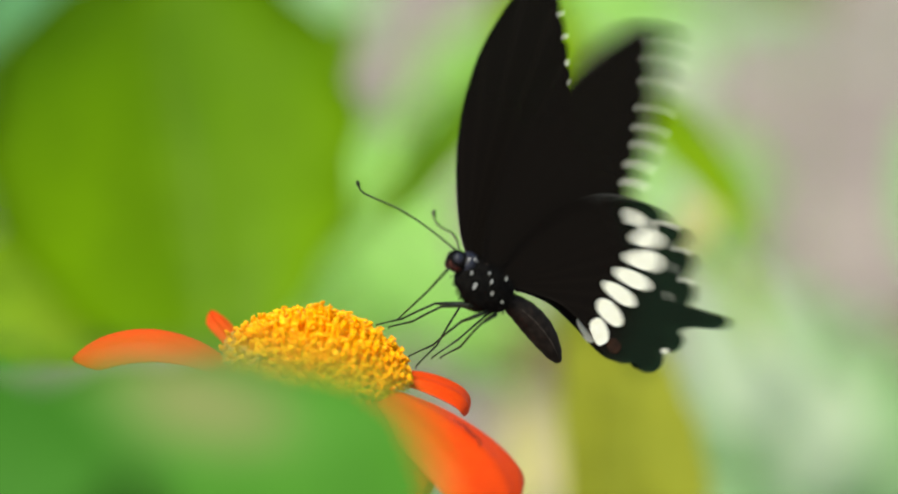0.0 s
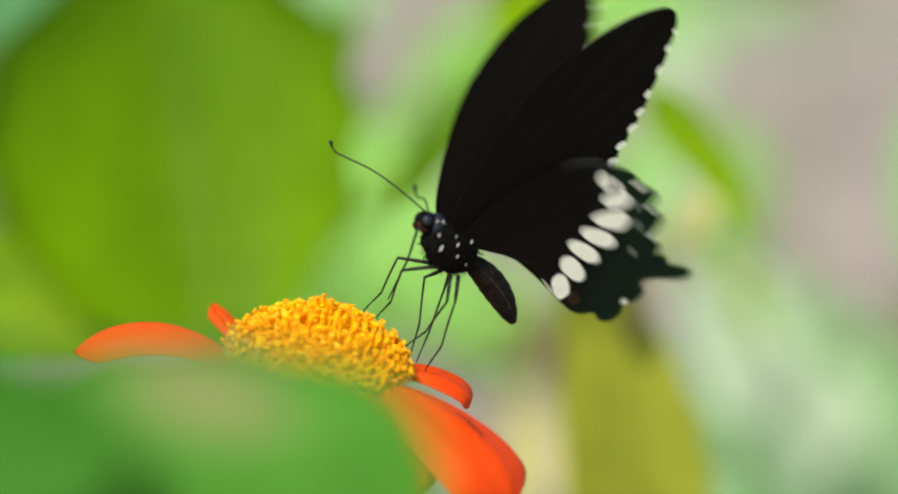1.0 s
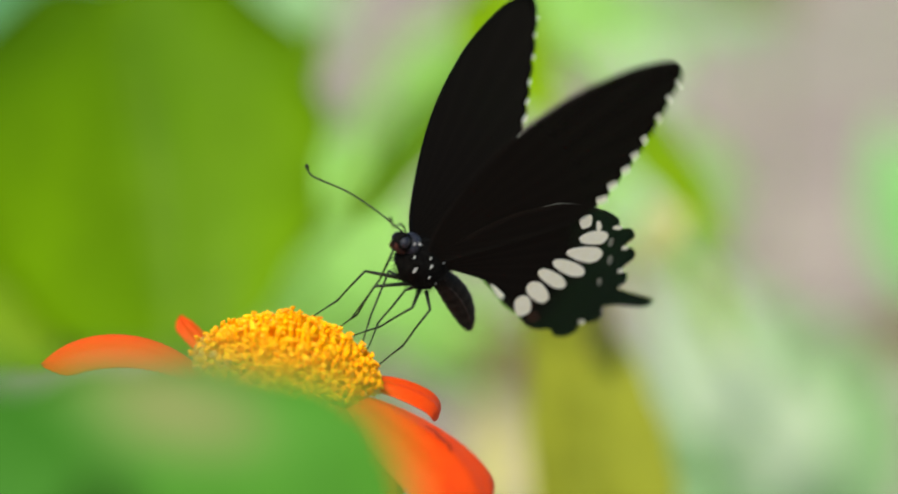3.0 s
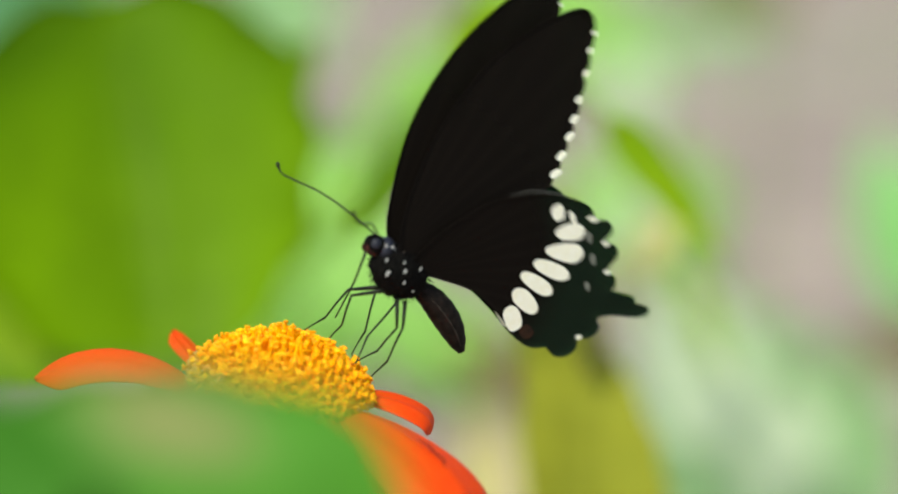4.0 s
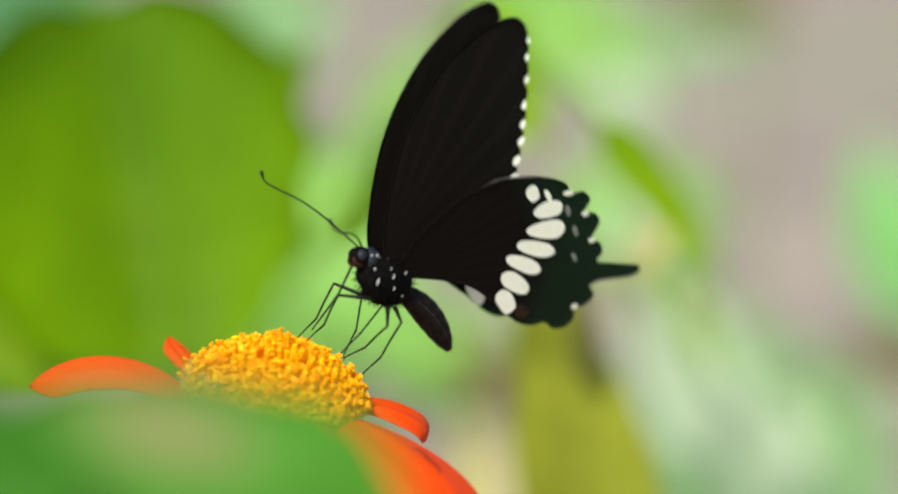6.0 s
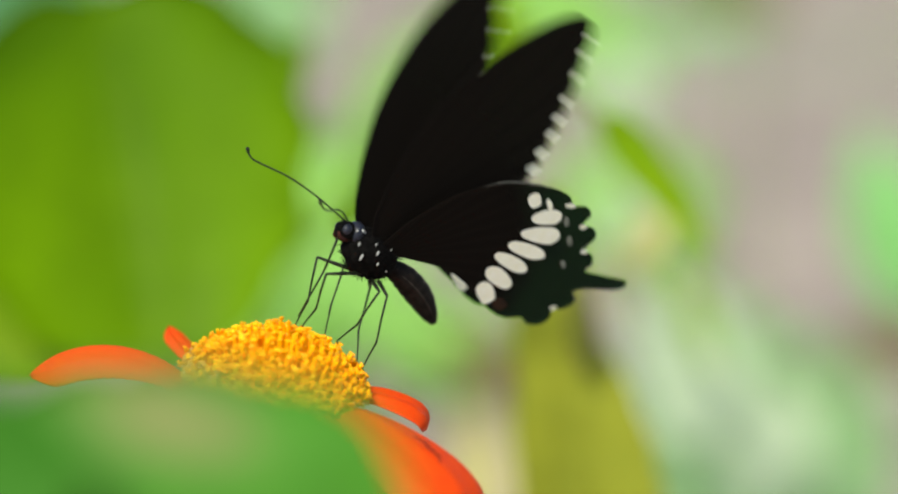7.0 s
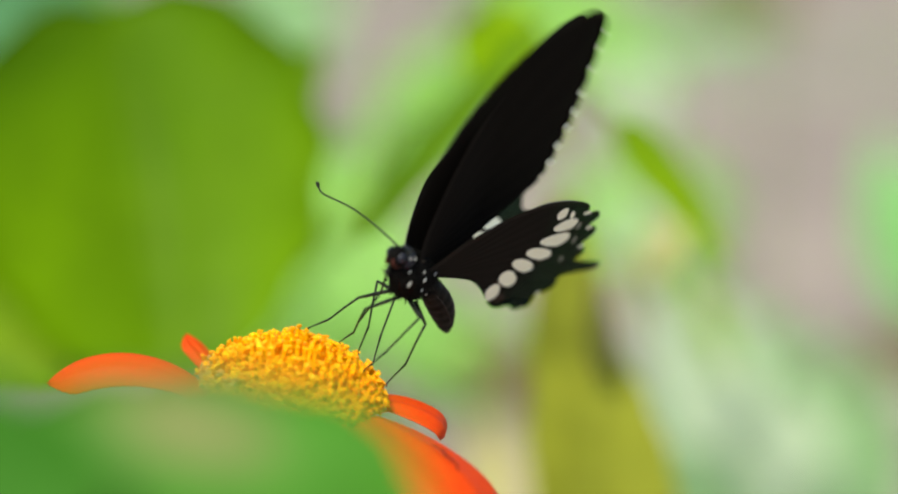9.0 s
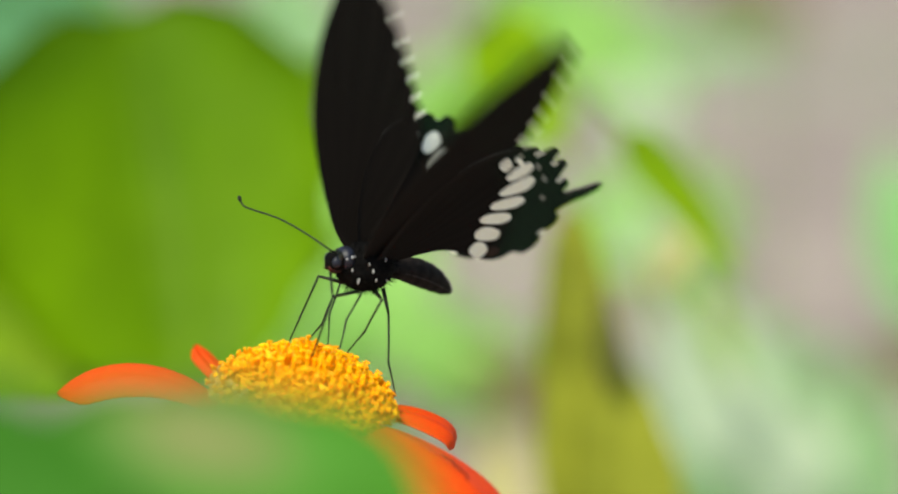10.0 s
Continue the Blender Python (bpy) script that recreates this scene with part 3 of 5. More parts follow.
def build_florets(flower):
    rnd = random.Random(4)
    kinds = []
    for k, (h, sp, op, mat) in enumerate(((0.0017, 0.00085, True, M_FLORET), (0.0021, 0.0008, True, M_FLORET), (0.0016, 0.0007, False, M_FLORET), (0.0014, 0.0009, True, M_FLORET_OLD), (0.0019, 0.0009, False, M_FLORET))):
        kinds.append(link("floret", floret_mesh(h, sp, op, k), mat, False))
    count, shown = 760, 0
    rest = {"floret_cushion": ([], [], M_FLORET), "floret_skirt": ([], [], M_FLORET_OLD)}
    for i in range(count):
        s = (i + 0.5) / count
        ang = i * 2.39996
        th = math.acos(1 - s * 0.98)  # polar angle over the dome
        r, z = DOME_R * math.sin(th), DOME_H * math.cos(th) ** 1.35
        n = Vector((math.sin(th) * math.cos(ang) / DOME_R, math.sin(th) * math.sin(ang) / DOME_R, math.cos(th) / DOME_H)).normalized()
        n = (n + Vector((0, 0, 0.25)) + 0.38 * Vector((rnd.uniform(-1, 1), rnd.uniform(-1, 1), rnd.uniform(-1, 1)))).normalized()
        left = math.cos(ang) < -0.55
        low = s > 0.84 or (left and s > 0.55)
        me = kinds[3] if low and rnd.random() < 0.65 else kinds[rnd.choice((0, 0, 1, 2, 4) if s > 0.06 else (1, 1, 4))]
        k = rnd.uniform(0.66, 0.90)
        m = Matrix.Translation((r * math.cos(ang), r * math.sin(ang), z - 0.0003)) @ n.to_track_quat("Z", "Y").to_matrix().to_4x4() @ pose(0, 0, 0, 0, 0, rnd.uniform(0, 72)) @ Matrix.Diagonal((k, k, rnd.uniform(0.7, 1.15) * (1.3 if s < 0.012 else 1), 1))
        if r * math.sin(ang) < 0.0030 and s < 0.86 and shown < 300:
            ob = new("floret", me)
            ob.parent = flower
            ob.matrix_basis = m
            shown += 1
        else:
            verts, faces, _ = rest["floret_skirt" if me is kinds[3] else "floret_cushion"]
            o = len(verts)
            verts += [m @ v.co for v in me.vertices]
            faces += [[o + v for v in p.vertices] for p in me.polygons]
    for name, (verts, faces, material) in rest.items():
        me = bpy.data.meshes.new(name)
        me.from_pydata(verts, [], faces)
        me.materials.append(material)
        tagged(new(name, me), kind="stuff").parent = flower


flower = build_flower()



# ---- butterfly ----
MM = 0.001
HINGE_F, HINGE_H = Vector((3, 1.8, 2.2)) * MM, Vector((-1.5, 1.8, 1.5)) * MM
# outlines from the hinge, forward and up, in millimetres, wings closed over the back
FORE = [(-2.2, -0.6), (0.8, 6.0), (1.6, 20), (-1.6, 33), (-7.4, 43.0), (-12, 47.6), (-15.0, 48.9), (-17.6, 47.0), (-19.7, 40), (-21.2, 33), (-21.9, 27), (-22.0, 21.0), (-20.0, 16.6), (-13.6, 9.4), (-6, 1.6), (-3.6, -0.9)]
HIND = [(1.5, 0.5), (0.8, 8), (-2.0, 16.2), (-6.6, 21.8), (-11.0, 24.6), (-15.0, 26.3), (-18.4, 26.8), (-20.6, 25.9), (-22.6, 27.0), (-24.7, 26.3), (-25.0, 24.2), (-27.2, 24.7), (-29.0, 23.6), (-29.3, 20.9), (-31.4, 20.7), (-32.9, 19.5), (-32.9, 17.9)]
TAIL = [(-34.8, 17.7), (-38.5, 19.2), (-41.0, 20.4), (-42.0, 19.4), (-40.8, 17.9), (-37.4, 16.0), (-35.4, 14.7), (-34.6, 13.4)]
HIND_LOW = [(-36.1, 12.7), (-36.4, 11.2), (-35.5, 9.7), (-34.2, 9.0), (-35.3, 7.2), (-34.7, 5.2), (-32.7, 4.1), (-30.6, 4.5), (-28.6, 3.1), (-26.2, 2.5), (-23.0, 2.8), (-18.5, 3.8), (-12.0, 4.3), (-4.0, 2.0), (0.5, 0.0)]


def scalloped(points, start, end, waves, depth):
    """Presses shallow bays into the rim between two shares of its length."""
    out = []
    n = len(points)
    mid = sum(points, Vector((0, 0))) / n
    for i, p in enumerate(points):
        s = i / n
        if start < s < end:
            k = abs(math.sin(math.pi * waves * (s - start) / (end - start)))
            p = p + (mid - p).normalized() * depth * (1 - k) ** 1.4
        out.append(p)
    return out


def wing_mesh(outline, centre, camber, rings=9):
    """A thin wing blade between the outline and its inner point, slightly arched, with low ribs."""
    bm = bmesh.new()
    c = Vector(centre)
    sheets = []
    for side in (1, -1):
        grid = []
        for r in range(rings + 1):
            k = (r / rings) ** 0.8
            row = []
            for p in outline if r else [c]:
                q = c + (p - c) * k
                ang = math.atan2(-q.x, q.y + 1e-6)
                d = q.length / 48
                y = camber * (d * d) * 10 + 0.05 * math.sin(ang * 46) * min(1, d * 2) * (1 - 0.5 * k)
                row.append(bm.verts.new((q.x * MM, (y + side * 0.05) * MM, q.y * MM)))
            grid.append(row)
        sheets.append(grid)
    n = len(outline)
    for g, flip in zip(sheets, (True, False)):
        for k in range(n):
            q = [g[0][0], g[1][k], g[1][(k + 1) % n]]
            bm.faces.new(q[::-1] if flip else q)
            for r in range(1, rings):
                q = [g[r][k], g[r + 1][k], g[r + 1][(k + 1) % n], g[r][(k + 1) % n]]
                bm.faces.new(q[::-1] if flip else q)
    for k in range(n):
        m = (k + 1) % n
        bm.faces.new((sheets[0][-1][k], sheets[1][-1][k], sheets[1][-1][m], sheets[0][-1][m]))
    return bm


def camber_at(x, z, camber):
    d = math.hypot(x, z) / 48
    return camber * d * d * 10


def patch(wing, name, x, z, length, width, turn, material, camber, pinch=0.0, label="", faces=(1, -1), point=0.85):
    """A patch of pale scales that lies on the faces of a wing."""
    bm = bmesh.new()
    n = 22
    c, s = math.cos(radians(turn)), math.sin(radians(turn))
    for side in faces:
        ring = []
        for k in range(n):
            a = 2 * math.pi * k / n
            u = length / 2 * math.copysign(abs(math.cos(a)) ** 0.8, math.cos(a))
            v = width / 2 * math.copysign(abs(math.sin(a)) ** point, math.sin(a)) * (1 + pinch * math.cos(a)) * (1 + 0.06 * math.sin(3 * a + x))
            px_, pz_ = x + u * c - v * s, z + u * s + v * c
            ring.append(bm.verts.new((px_ * MM, (camber_at(px_, pz_, camber) + side * 0.20) * MM, pz_ * MM)))
        bm.faces.new(ring if side < 0 else ring[::-1])
    ob = part(name, bm, material, wing, label)
    return ob


def build_wing(fly, side, fore):
    name = "forewing" if fore else "hindwing"
    camber = -0.10 * side
    if fore:
        line = spline([(*p, 0) for p in FORE + FORE[:1]], 12)[:-1]
        line = scalloped([p.xy for p in line], 7 / 16, 11.3 / 16, 8, 0.9)
        mesh = wing_mesh(line, (-8, 22), camber, 10)
    else:
        rim = [p.xy for p in spline([(*p, 0) for p in HIND + TAIL + HIND_LOW], 5)]
        mesh = wing_mesh(rim, (-17, 12), camber, 10)
    hinge = (HINGE_F if fore else HINGE_H) * 1
    hinge.y *= side
    wing = part(name, mesh, M_WING if fore else M_HIND, fly, "velvety black %s with pale marginal spots" % name if fore else "black tailed hindwing with a row of white spots", Matrix.Translation(hinge))
    if fore:
        rim = line[int(len(line) * 7 / 16):int(len(line) * 11.3 / 16)]
        for k in range(8):
            i = min(len(rim) - 2, int((k + 0.0) / 8 * len(rim)) + (2 if k == 0 else 0))
            p, d = rim[i], rim[i + 1] - rim[i - 1]
            size = 0.3 + 1.3 * k / 8
            turn = math.degrees(math.atan2(d.y, d.x))
            patch(wing, "margin_spot", p.x + 0.15, p.y, 0.7 + size, 0.45 + 0.55 * size, turn, M_WHITE, camber, faces=(side,))
            patch(wing, "margin_spot", p.x + 0.05, p.y, 0.6 + 0.7 * size, 0.35 + 0.3 * size, turn, M_WHITE, camber, faces=(-side,))
    else:
        for x, z, ln, wd, turn, pin in SPOTS:
            patch(wing, "white_spot", x, z, ln * 1.04, wd, turn, M_WHITE, camber, pin, point=1.0 if ln > 5 else 0.7)
        edge = spline([Vector((x, 0, z)) * MM for x, z in ((-4.6, 19.8), (-6.6, 22.1), (-9.6, 24.1), (-12.6, 25.5), (-15, 26.0))], 6)
        part("leading_edge", tube(bmesh.new(), [p + Vector((0, camber_at(p.x / MM, p.z / MM, camber) * MM, 0)) for p in edge], [0.00002 + 0.00010 * math.sin(math.pi * i / (len(edge) - 1)) for i in range(len(edge))], 6), M_EDGE, wing, "silvery leading edge")
        patch(wing, "rust_spot", -25.0, 4.5, 3.0, 2.2, 10, M_RUST, camber, faces=(side,))
        for x, z, ln, wd, turn in ((-16.6, 23.7, 2.4, 0.9, 28), (-21.8, 23.0, 2.0, 0.9, 40), (-25.4, 20.6, 2.2, 0.9, 36), (-28.2, 16.6, 1.8, 0.8, 30)):
            patch(wing, "faint_spot", x, z, ln, wd, turn, M_WHITE if x > -17 else M_DIM, camber, faces=(side,))
        for x, z, ln in ((-19.9, 25.6, 1.9), (-25.2, 23.9, 1.3), (-29.4, 20.5, 1.2), (-34.0, 9.2, 1.2)):
            patch(wing, "rim_spot", x, z, ln, 0.9, 150, M_WHITE, camber, faces=(side,))
    return wing


# white band of the hindwing: place, length, width, turn, taper
SPOTS = [(-21.0, 4.8, 4.8, 2.9, 25, -0.1), (-20.6, 8.3, 6.3, 2.9, 6, 0.0), (-20.0, 11.7, 7.2, 2.5, 176, 0.0), (-20.4, 15.0, 7.4, 2.6, 168, 0.0), (-20.0, 18.5, 7.0, 3.2, 154, 0.3), (-18.2, 21.6, 5.2, 3.0, 145, 0.25), (-13.8, 22.8, 2.9, 2.2, 30, 0.0)]


FEELER, CROOKED = 19.6, 8.3


def build_butterfly():
    fly = tagged(new("butterfly"), "black swallowtail butterfly with white-spotted hindwings, feeding on the flower", "butterfly")
    feelers = []
    # thorax, head, abdomen
    bm = ellipsoid(bmesh.new(), (-0.8 * MM, 0, 1.2 * MM), 5.5 * MM, 3.2 * MM, 4.1 * MM, 32, 22, 0.14)
    thorax = part("thorax", bm, M_BODY, fly, "furry black thorax with white dots")
    head = part("head", ellipsoid(bmesh.new(), (5.6 * MM, 0, 2.4 * MM), 1.9 * MM, 1.7 * MM, 1.75 * MM, 22, 14, 0.08), M_BODY, fly)
    part("collar", ellipsoid(bmesh.new(), (3.9 * MM, 0, 2.8 * MM), 1.5 * MM, 2.0 * MM, 2.0 * MM, 22, 14, 0.06), M_EYE, fly, "glossy blue-black collar behind the head")
    for side in (1, -1):
        part("eye", ellipsoid(bmesh.new(), (6.2 * MM, side * 1.1 * MM, 2.6 * MM), 0.85 * MM, 0.7 * MM, 0.95 * MM, 18, 12), M_EYE, head)
        # along the feeler's own z, its hooked club bent towards its x; the near one is crooked and short
        if side > 0:
            way = ((0, 0, 0), (0.7, 0, 1.6), (0.6, 0, 3.2), (-0.2, 0, 4.6), (-0.8, 0, 6.0), (-0.7, 0, 7.2), (0, 0, CROOKED))
        else:
            way = ((0, 0, 0), (0.35, 0, 5.5), (0.2, 0, 11), (-0.7, 0, 15.8), (-1.0, 0, 17.6), (-0.75, 0, 18.6), (0, 0, FEELER))
        line = spline([Vector(p) * MM for p in way], 7)
        rad = [0.00015] * len(line)
        for k in range(7):
            rad[-1 - k] = (0.00018, 0.00030, 0.00034, 0.00032, 0.00028, 0.00022, 0.00016)[k]
        feelers.append((Vector((6.3, side * 0.5, 3.9)) * MM, part("antenna", tube(bmesh.new(), line, rad, 8), M_LEG, fly, "short crooked antenna" if side > 0 else ""), side))
        part("palp", tube(bmesh.new(), [Vector(p) * MM for p in ((5.0, side * 1.0, 1.3), (6.0, side * 0.9, 1.0), (6.8, side * 0.6, 1.2), (7.2, side * 0.5, 1.8))], [0.0003, 0.00045, 0.0004, 0.0002], 8), M_CHIN, head, "rusty red palp under the eye")
    line = spline([Vector(p) * MM for p in ((-5.0, 0, 0.8), (-9.4, 0, 0.3), (-14.2, 0, -1.3), (-19.0, 0, -3.9))], 10)
    rad = []
    for i in range(len(line)):
        u = i / (len(line) - 1)
        rad.append((2.3 * math.sin(math.pi * (0.14 + 0.82 * u ** 1.25)) ** 0.62 + 0.05 * math.sin(u * 44)) * MM)
    abdomen = part("abdomen", tube(bmesh.new(), line, rad, 20), M_ABDOMEN, fly, "dark brown abdomen with a faint pale line along its side")
    for side in (1, -1):
        flank = [p + Vector((0, side * r * 0.97, -0.2 * r)) for p, r in zip(line, rad)][6:-3]
        part("side_line", tube(bmesh.new(), flank, [0.00005 + 0.00010 * math.sin(math.pi * i / (len(flank) - 1)) * (0.7 + 0.3 * math.sin(i * 1.3)) for i in range(len(flank))], 6), M_FLANK, abdomen)
    # white dots on both flanks: forward, up, radius, height over width
    for x, z, r, tall in ((4.0, 2.4, .20, 1.2), (3.2, 3.2, .30, 1.2), (1.6, 3.9, .24, 1.1), (3.5, 1.4, .26, 1.6), (2.3, -0.1, .33, 2.9), (1.0, 2.6, .24, 1.5), (0.2, 1.5, .26, 1.9), (-0.8, -0.1, .22, 1.8), (-2.3, 3.2, .24, 2.0), (-2.9, 1.4, .27, 1.8), (-3.4, -0.4, .2, 1.4)):
        y = 3.2 * math.sqrt(max(0.06, 1 - ((x + 0.8) / 5.5) ** 2 - ((z - 1.2) / 4.1) ** 2)) + 0.05
        for side in (1, -1):
            part("white_dot", ellipsoid(bmesh.new(), (x * MM, side * y * MM, z * MM), r * 0.62 * MM, 0.2 * MM, r * 0.85 * tall * MM, 8, 6), M_DOT if tall > 1.25 else M_FLANK, thorax)
    for x, z, r in ((4.7, 3.2, .22), (3.8, 3.6, .26), (3.0, 3.5, .2)):
        y = 2.0 * math.sqrt(1 - ((x - 3.9) / 1.5) ** 2 - ((z - 2.8) / 2.0) ** 2) + 0.04
        for side in (1, -1):
            part("white_dot", ellipsoid(bmesh.new(), (x * MM, side * y * MM, z * MM), r * 0.8 * MM, 0.16 * MM, r * MM, 8, 6), M_DOT, thorax)
    # fur on the chest and neck
    rnd = random.Random(9)
    bm = bmesh.new()
    for k in range(420):
        n = Vector((rnd.gauss(0, 1), rnd.gauss(0, 1), rnd.gauss(0, 1))).normalized()
        p = Vector((-0.8 + 5.5 * n.x, 3.2 * n.y, 1.2 + 4.1 * n.z)) * MM
        d = (Vector((n.x / 6, n.y / 3, n.z / 4)).normalized() + Vector((-0.5, 0, -0.2)) + 0.4 * Vector((rnd.uniform(-1, 1), rnd.uniform(-1, 1), rnd.uniform(-1, 1)))).normalized()
        tube(bm, [p, p + d * rnd.uniform(0.6, 1.3) * MM], [0.00006, 0.00002], 3)
    tagged(part("fur", bm, M_BODY, thorax), kind="stuff")
    wings = {(side, fore): build_wing(fly, side, fore) for side in (1, -1) for fore in (True, False)}
    # legs: hip, femur length, shin length with foot, knee lift
    legs = []
    for side in (1, -1):
        for hip, femur, shin in (((-0.2, 1.0, -2.4), 6.4, 12.2), ((-2.4, 1.2, -2.6), 4.8, 12.8), ((-4.0, 1.2, -2.3), 4.4, 13.2)):
            f = part("femur", tube(bmesh.new(), [Vector((0, 0, 0)), Vector((0, 0, -femur * 0.5)) * MM, Vector((0, 0, -femur)) * MM], [0.00036, 0.00032, 0.00022], 8), M_LEG, fly)
            pts = [Vector((k[1], 0, -k[0] * shin)) * MM for k in ((0, 0), (0.3, 0.35), (0.56, 0.8), (0.6, 0.85), (0.8, 0.35), (0.97, 0), (1, 0.4))]
            s = part("shin", tube(bmesh.new(), pts, [0.00020, 0.00018, 0.00016, 0.00019, 0.00013, 0.00012, 0.00009], 7), M_LEG, fly)
            legs.append((Vector((hip[0], hip[1] * side, hip[2])) * MM, femur * MM, shin * MM, side, f, s))
    tongue_a = part("proboscis", tube(bmesh.new(), [Vector((0, 0, -k)) * MM for k in (0, 3, 6)], [0.00024, 0.00020, 0.00018], 7), M_LEG, fly)
    tongue_b = part("proboscis", tube(bmesh.new(), [Vector((0, 0, -k)) * MM for k in (0, 5, 10)], [0.00018, 0.00016, 0.00012], 7), M_LEG, fly)
    legs.append((Vector((6.4, 0, 0.9)) * MM, 6 * MM, 10 * MM, 0, tongue_a, tongue_b))
    return fly, wings, legs, feelers


fly, wings, legs, feelers = build_butterfly()


